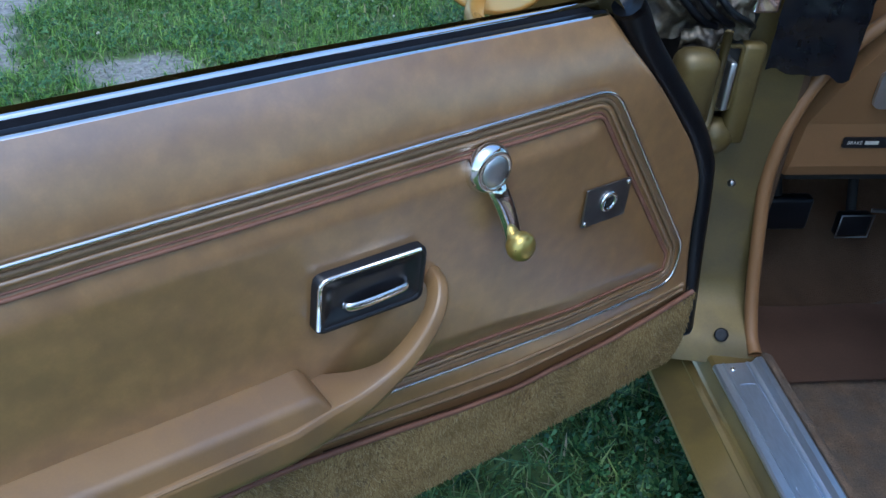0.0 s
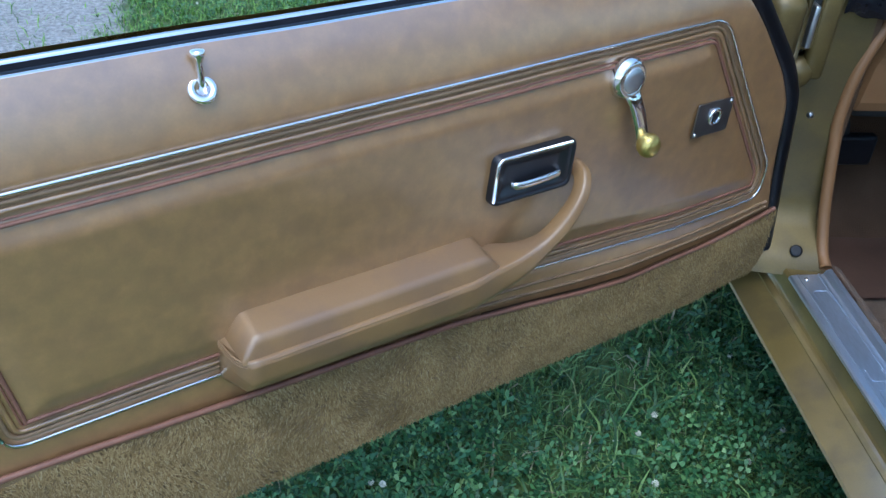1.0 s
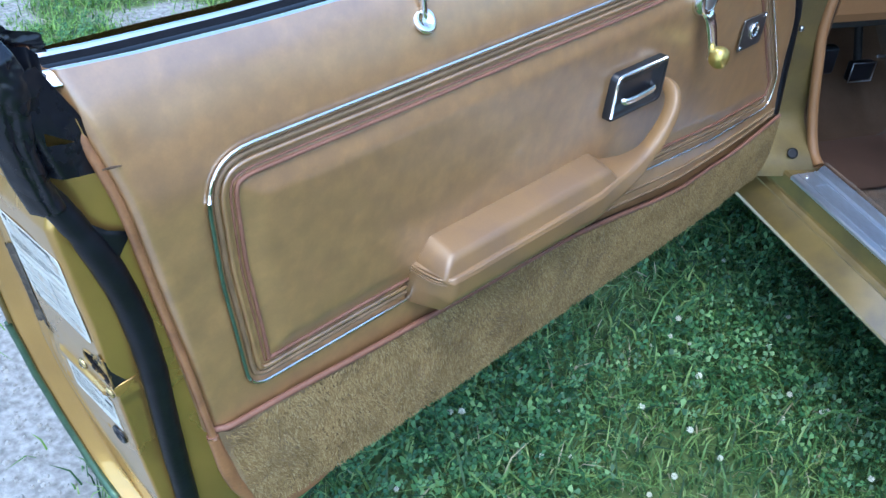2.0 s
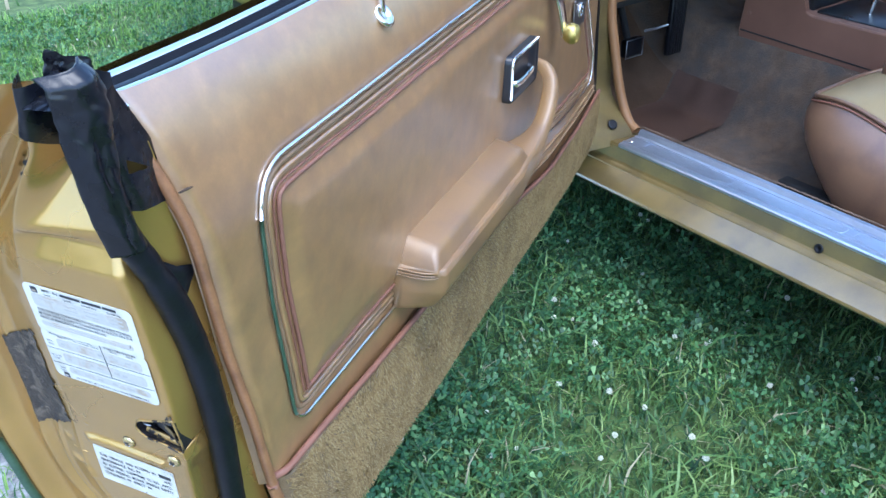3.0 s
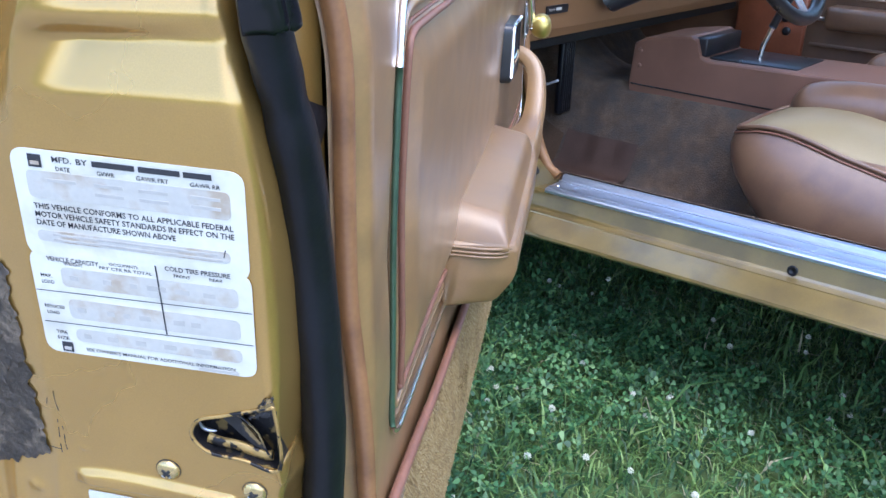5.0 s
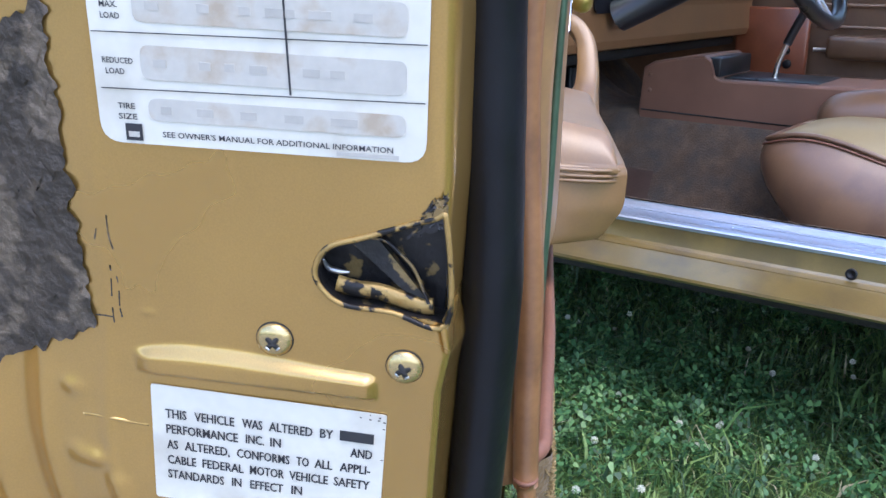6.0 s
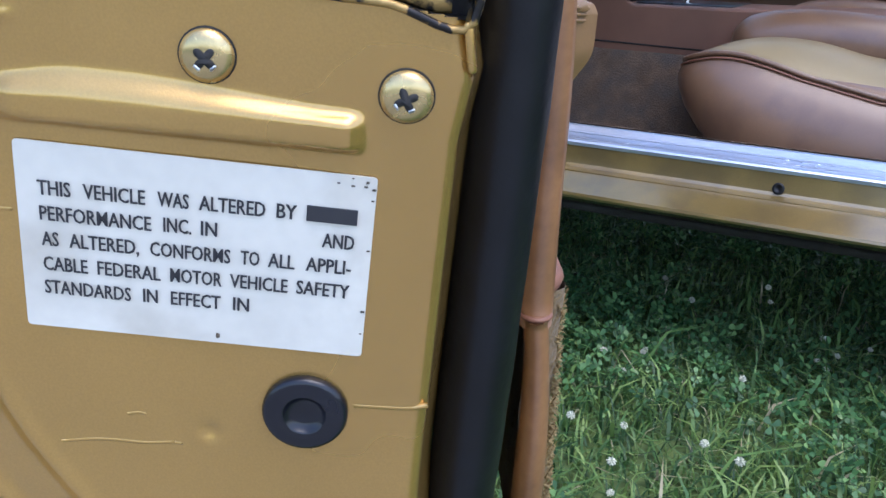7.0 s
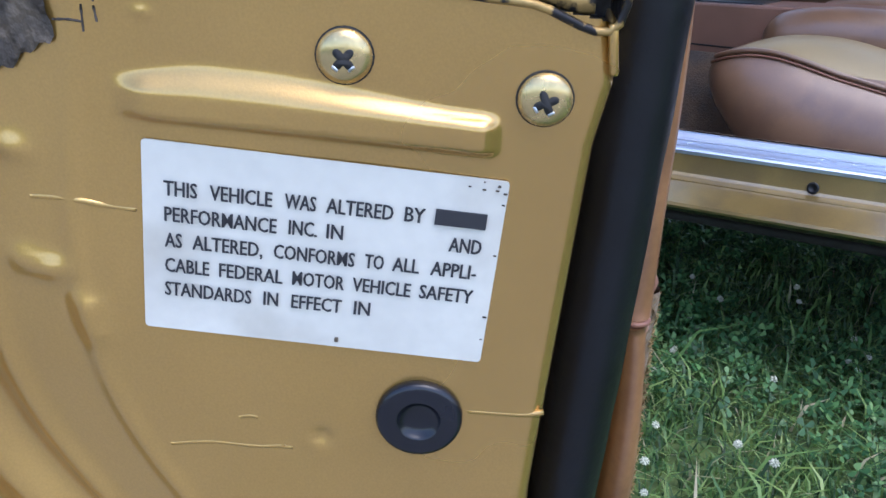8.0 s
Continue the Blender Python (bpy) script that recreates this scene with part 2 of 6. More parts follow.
def smooth_path(points, n=8, closed=False):
    """Catmull-Rom through the points."""
    P = [Vector(p) for p in points]
    out, m = [], len(P)
    last = m if closed else m - 1
    for i in range(last):
        a, b, c, d = (P[(i - 1) % m] if closed or i else P[0] * 2 - P[1]), P[i], P[(i + 1) % m], (P[(i + 2) % m] if closed or i + 2 < m else P[-1] * 2 - P[-2])
        for k in range(n):
            t = k / n
            out.append(0.5 * (2 * b + (c - a) * t + (2 * a - 5 * b + 4 * c - d) * t * t + (3 * b - a - 3 * c + d) * t ** 3))
    if not closed:
        out.append(P[-1])
    return out


def tube(path, r, seg=8, closed=False, up=(0, 1, 0), flat=1.0, radii=None, caps=True):
    """A tube along the path; flat squeezes it along up."""
    P = [Vector(p) for p in path]
    n, vs, fs = len(P), [], []
    for i, p in enumerate(P):
        t = (P[(i + 1) % n] - P[i - 1]) if closed else (P[min(i + 1, n - 1)] - P[max(i - 1, 0)])
        t.normalize()
        side = t.cross(Vector(up))
        side = side.normalized() if side.length > 1e-4 else t.orthogonal().normalized()
        nor = side.cross(t).normalized()
        rr = radii[i] if radii else r
        for k in range(seg):
            a = 2 * math.pi * k / seg
            vs.append(p + side * (rr * math.cos(a)) + nor * (rr * flat * math.sin(a)))
    for i in range(n if closed else n - 1):
        for k in range(seg):
            j, l = (i + 1) % n, (k + 1) % seg
            fs.append((i * seg + k, i * seg + l, j * seg + l, j * seg + k))
    if caps and not closed:
        fs += [tuple(range(seg)), tuple(range((n - 1) * seg, n * seg))[::-1]]
    return vs, fs


def grid(fn, nu, nv, flip=False):
    """fn(s, t) for s, t in 0..1 gives a point."""
    vs = [fn(i / nu, j / nv) for j in range(nv + 1) for i in range(nu + 1)]
    w = nu + 1
    fs = [(j * w + i, j * w + i + 1, (j + 1) * w + i + 1, (j + 1) * w + i) for j in range(nv) for i in range(nu)]
    return vs, ([f[::-1] for f in fs] if flip else fs)


def loft(rings, closed=True, caps=True):
    n, m = len(rings), len(rings[0])
    vs = [p for r in rings for p in r]
    fs = [(i * m + k, i * m + (k + 1) % m, (i + 1) * m + (k + 1) % m, (i + 1) * m + k) for i in range(n - 1) for k in range(m if closed else m - 1)]
    if caps:
        fs += [tuple(range(m))[::-1], tuple(range((n - 1) * m, n * m))]
    return vs, fs


def lathe(profile, centre, axis, seg=24):
    """profile: (radius, height along axis) pairs."""
    ax = Vector(axis).normalized()
    a = ax.orthogonal().normalized()
    b = ax.cross(a)
    rings = [[Vector(centre) + ax * h + (a * math.cos(2 * math.pi * k / seg) + b * math.sin(2 * math.pi * k / seg)) * max(r, 1e-5) for k in range(seg)] for r, h in profile]
    return loft(rings)


def lerp_table(table, x):
    xs, ys = zip(*table)
    return float(np.interp(x, xs, ys))


def soft_table(table, x):
    """Smooth lookup: a blend of nearby straight lookups."""
    return sum(lerp_table(table, x + d) * w for d, w in ((-0.02, 1), (-0.01, 2), (0, 3), (0.01, 2), (0.02, 1))) / 9


def smoothstep(a, b, x):
    t = min(1.0, max(0.0, (x - a) / (b - a)))
    return t * t * (3 - 2 * t)


def round_poly(corners, n=8, step=0.03):
    """corners: (x, y, radius). A closed loop of 2D points with rounded corners."""
    out, m = [], len(corners)
    for i, (x, y, r) in enumerate(corners):
        c = Vector((x, y))
        a, b = Vector(corners[i - 1][:2]) - c, Vector(corners[(i + 1) % m][:2]) - c
        ang = a.angle(b)
        d = min(r / math.tan(ang / 2), a.length * 0.49, b.length * 0.49)
        a, b = c + a.normalized() * d, c + b.normalized() * d
        out += [(1 - t) ** 2 * a + 2 * t * (1 - t) * c + t * t * b for t in [k / n for k in range(n + 1)]]
    dense = []
    for i, p in enumerate(out):
        q = out[(i + 1) % len(out)]
        k = max(1, int((q - p).length / step))
        dense += [p.lerp(q, j / k) for j in range(k)]
    return dense


def words(text, size_x, height, material, parent, name, frame4, bold=0.0, gap=1.0):
    """Raised lettering as a mesh, fitted to the given width and capital height; frame4 sets its lower left corner."""
    cu = bpy.data.curves.new(name, "FONT")
    cu.body, cu.size, cu.resolution_u, cu.offset, cu.space_word = text, 1.0, 2, bold, gap
    ob = new(name + "_curve", cu)
    bpy.context.view_layer.update()
    me = bpy.data.meshes.new_from_object(ob.evaluated_get(bpy.context.evaluated_depsgraph_get()))
    bpy.data.objects.remove(ob)
    xs = [v.co.x for v in me.vertices]
    x0, w = min(xs), max(xs) - min(xs)
    sx = size_x / w if size_x else height / 0.73
    for v in me.vertices:
        p = frame4 @ Vector(((v.co.x - x0) * sx, v.co.y * height / 0.73, 0))
        v.co = p
    me.materials.clear()
    me.materials.append(material)
    me.name = name
    ob = new(name, me)
    ob.parent = parent
    return ob


def panel_at(frame4, x0, x1, y0, y1, lift=0.0, r=0.0, thick=0.0004):
    """A thin plate in a frame's plane, with rounded corners."""
    if r > 0:
        ring = round_poly([(x0, y0, r), (x1, y0, r), (x1, y1, r), (x0, y1, r)], 5, 1.0)
    else:
        ring = [Vector(p) for p in ((x0, y0), (x1, y0), (x1, y1), (x0, y1))]
    return loft([[frame4 @ Vector((p.x, p.y, lift)) for p in ring], [frame4 @ Vector((p.x, p.y, lift + thick)) for p in ring]])


# ---------------------------------------------------------------- ground
def ground_z(x, y):
    return 0.012 * noise.noise((x * 1.3, y * 1.3, 0)) + 0.006 * noise.noise((x * 6, y * 6, 3))


def gravel_amount(x, y):
    """1 on the worn stony track beyond the door, 0 in the lawn."""
    # Most of this width is unseen, added to reflect light onto the shut face.
    d = abs(x + 3.2 + 0.04 * (y - 1.2)) - 2.42
    d += 0.24 * smoothstep(1.8, 2.5, y) + 0.16 * noise.noise((x * 2.3, y * 2.3, 7)) + 0.08 * noise.noise((x * 9, y * 9, 1))
    a = smoothstep(0.12, -0.12, d)
    e = math.hypot((x + 0.68) / 1.6, y - 2.86) - 0.13 + 0.09 * noise.noise((x * 4, y * 4, 5))
    f = math.hypot((x + 0.78) / 0.8, (y - 1.28) / 1.5) - 0.13 + 0.08 * noise.noise((x * 5, y * 5, 8))
    return max(a, 0.85 * smoothstep(0.12, -0.10, e), 0.85 * smoothstep(0.12, -0.10, f))


MEADOW = surface("far_lawn", (0.085, 0.140, 0.038), 0.9, vary=0.3, scale=3, fine=40, bump=0.6, depth=0.02, second=(0.110, 0.165, 0.048), mix_scale=2)


def mixed_ground():
    """Turf and gravel in one material, blended by the sheet's own gravel share and broken by noise."""
    m = bpy.data.materials.new("turf_and_gravel")
    m.use_nodes = True
    nt = m.node_tree
    b = nt.nodes["Principled BSDF"]
    b.inputs["Roughness"].default_value = 0.9
    at = nt.nodes.new("ShaderNodeTexCoord").outputs["Object"]

    def noise_ramp(sc, lo, hi, c0, c1):
        n_, r_ = nt.nodes.new("ShaderNodeTexNoise"), nt.nodes.new("ShaderNodeValToRGB")
        n_.inputs["Scale"].default_value, n_.inputs["Detail"].default_value = sc, 6.0
        nt.links.new(at, n_.inputs["Vector"])
        r_.color_ramp.elements[0].position, r_.color_ramp.elements[1].position = lo, hi
        r_.color_ramp.elements[0].color, r_.color_ramp.elements[1].color = (*c0, 1), (*c1, 1)
        nt.links.new(n_.outputs["Fac"], r_.inputs["Fac"])
        return r_.outputs["Color"], n_.outputs["Fac"]

    turf, _ = noise_ramp(26, 0.35, 0.65, (0.048, 0.080, 0.022), (0.120, 0.170, 0.048))
    stony, fine_ = noise_ramp(60, 0.30, 0.70, (0.15, 0.145, 0.130), (0.36, 0.35, 0.325))
    attr = nt.nodes.new("ShaderNodeAttribute")
    attr.attribute_name = "gravel_share"
    _, broken = noise_ramp(14, 0.3, 0.7, (0, 0, 0), (1, 1, 1))
    add = nt.nodes.new("ShaderNodeMath")
    add.operation = "ADD"
    nt.links.new(attr.outputs["Fac"], add.inputs[0])
    nt.links.new(broken, add.inputs[1])
    rng_ = nt.nodes.new("ShaderNodeMapRange")
    rng_.inputs["From Min"].default_value, rng_.inputs["From Max"].default_value = 0.85, 1.2
    nt.links.new(add.outputs["Value"], rng_.inputs["Value"])
    mx = nt.nodes.new("ShaderNodeMix")
    mx.data_type = "RGBA"
    nt.links.new(rng_.outputs["Result"], mx.inputs["Factor"])
    nt.links.new(turf, mx.inputs["A"])
    nt.links.new(stony, mx.inputs["B"])
    nt.links.new(mx.outputs["Result"], b.inputs["Base Color"])
    bp = nt.nodes.new("ShaderNodeBump")
    bp.inputs["Strength"].default_value, bp.inputs["Distance"].default_value = 0.8, 0.006
    nt.links.new(fine_, bp.inputs["Height"])
    nt.links.new(bp.outputs["Normal"], b.inputs["Normal"])
    return m


def ground_sheet():
    ticks = [-60, -30, -14, -8, -5] + [-4 + 0.04 * i for i in range(201)] + [5, 8, 14, 30, 60]
    vs = [(x, y + 1, ground_z(x, y + 1)) for y in ticks for x in ticks]
    w = len(ticks)
    fs = [(j * w + i, j * w + i + 1, (j + 1) * w + i + 1, (j + 1) * w + i) for j in range(w - 1) for i in range(w - 1)]
    ob = part("ground", (vs, fs), mixed_ground())
    ob.data.materials.append(MEADOW)
    share = ob.data.attributes.new("gravel_share", "FLOAT", "POINT")
    share.data.foreach_set("value", [gravel_amount(x, y) for x, y, z in vs])
    for p in ob.data.polygons:
        if max(abs(p.center.x), abs(p.center.y - 1)) > 4.0 and gravel_amount(p.center.x, p.center.y) < 0.5:
            p.material_index = 1
    return tagged(ob, "turf ground with a worn gravel track", "ground", kind="structure")


ground_sheet()


def scatter(n, x0, x1, y0, y1, rng):
    return np.column_stack([rng.uniform(x0, x1, n), rng.uniform(y0, y1, n)])


def lawn(name, regions, seed, label, material):
    """Grass blades as one mesh: each a bent, tapered strip."""
    rng = np.random.default_rng(seed)
    V, F = [], []
    for n, x0, x1, y0, y1, h0, h1, width in regions:
        for x, y in scatter(n, x0, x1, y0, y1, rng):
            g = gravel_amount(x, y)
            tuft = 0.5 + 0.5 * noise.noise((x * 5, y * 5, 2))
            if rng.random() < 0.96 * g ** 0.8 or rng.random() > 0.35 + tuft:
                continue
            h = rng.uniform(h0, h1) * (0.6 + 0.8 * tuft) * (1.0 if rng.random() > 0.04 else 1.7)
            a, lean = rng.uniform(0, 6.283), rng.uniform(0.2, 1.7) * h
            ca, sa = math.cos(a), math.sin(a)
            wx, wy = -sa * width * rng.uniform(0.6, 1.5), ca * width * rng.uniform(0.6, 1.5)
            z = ground_z(x, y) - 0.004
            i = len(V)
            V += [(x - wx, y - wy, z), (x + wx, y + wy, z),
                  (x - wx * 0.9 + ca * lean * 0.3, y - wy * 0.9 + sa * lean * 0.3, z + h * 0.6), (x + wx * 0.9 + ca * lean * 0.3, y + wy * 0.9 + sa * lean * 0.3, z + h * 0.6),
                  (x + ca * lean, y + sa * lean, z + h * (1.0 - 0.25 * lean / h))]
            F += [(i, i + 1, i + 3, i + 2), (i + 2, i + 3, i + 4)]
    ob = part(name, (V, F), material)
    return tagged(ob, label, "grass", kind="stuff")


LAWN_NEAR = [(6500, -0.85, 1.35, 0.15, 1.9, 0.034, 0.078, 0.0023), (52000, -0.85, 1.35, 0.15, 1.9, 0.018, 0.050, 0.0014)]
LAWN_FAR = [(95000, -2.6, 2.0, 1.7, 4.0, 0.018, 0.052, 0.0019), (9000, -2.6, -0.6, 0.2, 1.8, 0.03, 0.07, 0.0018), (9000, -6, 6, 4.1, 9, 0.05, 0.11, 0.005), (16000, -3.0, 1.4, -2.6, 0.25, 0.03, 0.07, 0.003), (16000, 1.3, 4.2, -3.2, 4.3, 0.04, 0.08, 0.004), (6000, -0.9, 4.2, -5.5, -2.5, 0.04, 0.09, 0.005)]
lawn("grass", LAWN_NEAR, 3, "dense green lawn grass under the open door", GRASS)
lawn("grass", LAWN_FAR, 4, "lawn grass beyond the car door, coloured lighter for the open light", LIT_GRASS)


def clover_patch(seed, n, x0, x1, y0, y1):
    """Low clover: three rounded leaflets to a leaf, as one mesh."""
    rng = np.random.default_rng(seed)
    V, F = [], []
    for x, y in scatter(n, x0, x1, y0, y1, rng):
        if gravel_amount(x, y) > 0.4 or rng.random() > 0.50 + 1.0 * noise.noise((x * 2.6, y * 2.6, 11)):
            continue
        z = ground_z(x, y) + rng.uniform(0.015, 0.05)
        r, a0 = rng.uniform(0.0030, 0.0078), rng.uniform(0, 6.28)
        tx, ty = rng.uniform(-0.9, 0.9, 2)
        for k in range(3):
            a = a0 + k * 2.094
            i = len(V)
            for rad, da in ((0.0, 0), (0.75, -0.5), (1.15, -0.42), (1.3, 0), (1.15, 0.42), (0.75, 0.5)):
                px, py = r * 1.35 * rad * math.cos(a + da), r * 1.35 * rad * math.sin(a + da)
                V.append((x + px, y + py, z + px * tx + py * ty + 0.12 * rad * r))
            F += [(i, i + 1, i + 2, i + 3), (i, i + 3, i + 4, i + 5)]
    return tagged(part("clover", (V, F), CLOVER), "low green clover leaves among the grass", "clover", kind="stuff")


clover_patch(8, 38000, -0.85, 1.35, 0.15, 1.9)
clover_patch(9, 26000, -2.2, 1.6, 1.7, 3.9)


def gravel_stones(seed, n):
    rng = np.random.default_rng(seed)
    V, F = [], []
    for x, y in np.vstack([scatter(n, -2.4, -0.4, 0.2, 4.0, rng), scatter(n // 3, -2.4, 1.2, 2.0, 3.2, rng)]):
        if rng.random() > gravel_amount(x, y) ** 2:
            continue
        r, i, a = rng.uniform(0.002, 0.007), len(V), rng.uniform(0, 6.28)
        z = ground_z(x, y)
        V += [(x + r * q * math.cos(a + k * 1.2566), y + r * q * math.sin(a + k * 1.2566), z) for k, q in zip(range(5), rng.uniform(0.8, 1.3, 5))]
        V += [(x + 0.55 * r * math.cos(a + k * 1.2566), y + 0.55 * r * math.sin(a + k * 1.2566), z + r * rng.uniform(0.4, 0.9)) for k in range(5)]
        F += [(i + k, i + (k + 1) % 5, i + 5 + (k + 1) % 5, i + 5 + k) for k in range(5)] + [tuple(i + 5 + k for k in range(5))]
    return tagged(part("gravel", (V, F), STONE, smooth=False), "small grey gravel stones on the worn track", "gravel", kind="stuff")


gravel_stones(12, 14000)


# ---------------------------------------------------------------- the open door (its own axes: x to the hinge, y to the outside, z up)
DOOR_AT, DOOR_TURN = (-0.617, 0.432, 0.0), 32.5
door = thing("car_door", DOOR_AT, "open gold car door with tan vinyl trim and armrest", "car door", turn=DOOR_TURN)

LEFT = [(0.36, 0.13), (0.385, 0.075), (0.41, 0.045), (0.45, 0.028), (0.50, 0.018), (0.56, 0.006), (0.62, -0.004), (0.70, -0.018), (0.78, -0.034), (0.86, -0.050), (0.905, -0.062), (0.95, -0.074), (1.0, -0.085)]
RIGHT = [(0.34, 1.318), (0.476, 1.294), (0.559, 1.278), (0.65, 1.263), (0.697, 1.253), (0.754, 1.217), (0.834, 1.144), (0.905, 1.078), (0.937, 1.060), (1.0, 1.0)]
TOP = [(-0.1, 0.977), (-0.01, 0.969), (0.13, 0.963), (0.31, 0.9605), (0.42, 0.957), (0.70, 0.952), (1.1, 0.940)]
BOTTOM = [(0.0, 0.395), (0.14, 0.386), (0.40, 0.366), (0.60, 0.360), (0.97, 0.337), (1.15, 0.335), (1.3, 0.345)]
CARPET_TOP = [(-0.02, 0.556), (0.13, 0.550), (0.36, 0.534), (0.62, 0.518), (0.74, 0.500), (0.85, 0.481), (0.94, 0.470), (1.02, 0.472), (1.12, 0.472), (1.20, 0.478), (1.32, 0.492)]
BULGE = [(0.34, 0.008), (0.38, -0.005), (0.45, -0.010), (0.55, -0.007), (0.60, -0.006), (0.66, -0.008), (0.72, -0.009), (0.80, -0.0115), (0.84, -0.0132), (0.86, -0.0128), (0.88, -0.0100), (0.895, -0.0064), (0.91, -0.0016), (0.925, 0.0042), (0.94, 0.0110), (0.955, 0.0195), (0.965, 0.027), (0.98, 0.041), (1.0, 0.060)]

LOOP = round_poly([(0.022, 0.875, 0.05), (1.036, 0.8700, 0.055), (1.242, 0.585, 0.05), (1.238, 0.523, 0.035), (1.027, 0.528, 0.3), (0.757, 0.556, 0.3), (0.304, 0.580, 0.3), (0.060, 0.585, 0.03), (0.035, 0.74, 0.4)], 8, 0.02)
LOOP_ARR = np.array([(p.x, p.y) for p in LOOP])


def loop_depth(u, z):
    """Distance inside the trim loop (negative outside)."""
    a, b = LOOP_ARR, np.roll(LOOP_ARR, -1, axis=0)
    d, w = b - a, np.array([u, z]) - a
    t = np.clip((w * d).sum(1) / (d * d).sum(1), 0, 1)
    near = np.sqrt(((w - d * t[:, None]) ** 2).sum(1).min())
    cross = ((a[:, 1] > z) != (b[:, 1] > z)) & (u < (b[:, 0] - a[:, 0]) * (z - a[:, 1]) / (b[:, 1] - a[:, 1] + 1e-12) + a[:, 0])
    return near if cross.sum() % 2 else -near


def panel_v(u, z, pad=True):
    v = soft_table(BULGE, z + (0.955 - soft_table(TOP, u)) * smoothstep(0.87, 0.95, z))
    if pad:
        d = loop_depth(u, z)
        v -= 0.0065 * smoothstep(0.027, 0.058, d)
        v += 0.003 * smoothstep(-0.006, 0.004, d) * (1 - smoothstep(0.022, 0.032, d))
        v += 0.0012 * noise.noise((u * 7, z * 9, 1)) + 0.0006 * noise.noise((u * 24, z * 24, 4))
    return v


def trim_sheet(low, high, nu, nv, lift=0.0, roll=0.018, fuzz=0.0, pad=True, edge_w=0.016, thin=0.0):
    def at(s, t):
        z0 = lerp_table(low, 0.6) * (1 - t) + lerp_table(high, 0.6) * t
        u = soft_table(LEFT, z0) * (1 - s) + soft_table(RIGHT, z0) * s
        for _ in range(2):
            z0 = soft_table(low, u) * (1 - t) + soft_table(high, u) * t
            u = soft_table(LEFT, z0) * (1 - s) + soft_table(RIGHT, z0) * s
        e = min(u - soft_table(LEFT, z0), soft_table(RIGHT, z0) - u)
        v = panel_v(u, z0, pad) + lift + roll * (1 - smoothstep(0.0, edge_w, e)) ** 2
        v += thin * (1 - smoothstep(0.02, 0.22, u))
        if fuzz:
            v += fuzz * noise.noise((u * 60, z0 * 60, 2)) + fuzz * noise.noise((u * 17, z0 * 17, 5))
        return (u, v, z0)
    return grid(at, nu, nv)


panel_low = [(u, z - 0.012) for u, z in CARPET_TOP]
trim_panel = part("trim_panel", trim_sheet(panel_low, TOP, 240, 100), LEATHER, door, "tan grained vinyl trim panel")


def on_panel(points, out=0.0, pad=False):
    return [(p[0], panel_v(p[0], p[1], pad) - out, p[1]) for p in points]


def inset(loop, d):
    out, n = [], len(loop)
    for i, p in enumerate(loop):
        t = loop[(i + 1) % n] - loop[i - 1]
        t.normalize()
        out.append(p + Vector((t.y, -t.x)) * d)
    return out


# chrome bead round the padded field, green along the rear upright
low_i = min(range(len(LOOP)), key=lambda i: (LOOP[i] - Vector((0.057, 0.60))).length)
high_i = min(range(len(LOOP)), key=lambda i: (LOOP[i] - Vector((0.026, 0.838))).length)
ring = LOOP[high_i:] + LOOP[:high_i]
cut = ring.index(LOOP[low_i])
part("chrome_strip", tube(on_panel(ring[:cut + 1], 0.0012), 0.0021, 8), CHROME, trim_panel, "bright chrome bead round the padded field")
part("chrome_strip", tube(on_panel(ring[cut:] + ring[:1], 0.0012), 0.0020, 8), GREENED, trim_panel, "greenish length of the chrome bead")
INWARD = 1 if loop_depth(*inset(LOOP, 0.01)[5]) > 0 else -1
for d, r, m in ((0.0090, 0.0030, STITCH), (0.0165, 0.0032, LEATHER), (0.0245, 0.0013, PIPING)):
    part("welt", tube(on_panel(inset(LOOP, INWARD * d), 0.0005, True), r, 6, closed=True), m, trim_panel)
part("piping", tube(on_panel(inset(LOOP, INWARD * 0.0290), 0.0012, True), 0.0024, 6, closed=True), PIPING, trim_panel, "rust-red piping round the pad")

# vinyl rim along the rear edge, and the carpeted foot of the panel
def binding_v(z):
    return panel_v(0.02, z, False) + 0.0025 + 0.0085 * smoothstep(0.60, 0.74, z)


edge = [(soft_table(LEFT, z) + 0.002, binding_v(z), z) for z in np.linspace(0.545, 0.985, 40)]
part("edge_binding", tube(edge, 0.0056, 8, up=(1, 0, 0), flat=0.8), LEATHER_EDGE, trim_panel, "worn orange-tan vinyl edge")
part("binding_seam", tube(smooth_path([(soft_table(LEFT, 0.549) + 0.002 + 0.0059 * math.cos(a), binding_v(0.549) + 0.0048 * math.sin(a), 0.549) for a in np.linspace(0, 6.283, 13)[:-1]], 3, True), 0.0010, 6, closed=True, up=(0, 0, 1)), PIPING, trim_panel)
carpet = part("carpet_strip", trim_sheet(BOTTOM, CARPET_TOP, 260, 40, lift=-0.008, roll=0.014, fuzz=0.0016, pad=False, edge_w=0.022, thin=0.0), CARPET, door, "matted tan carpet along the foot of the door")
rail = [(u, panel_v(u, soft_table(CARPET_TOP, u), False) - 0.0085 + 0.003 * (1 - smoothstep(0.02, 0.22, u)) + 0.008 * (1 - smoothstep(0.0, 0.030, u - soft_table(LEFT, 0.553))) ** 2, soft_table(CARPET_TOP, u) + 0.002) for u in np.concatenate([np.linspace(0.012, 0.06, 12), np.linspace(0.075, 1.285, 76)])]
part("piping", tube(rail, 0.0038, 8), PIPING, carpet, "rust-red piping along the carpet's upper edge")
LOOP_LOW = [(0.50, 0.570), (0.757, 0.553), (1.027, 0.526), (1.25, 0.520)]
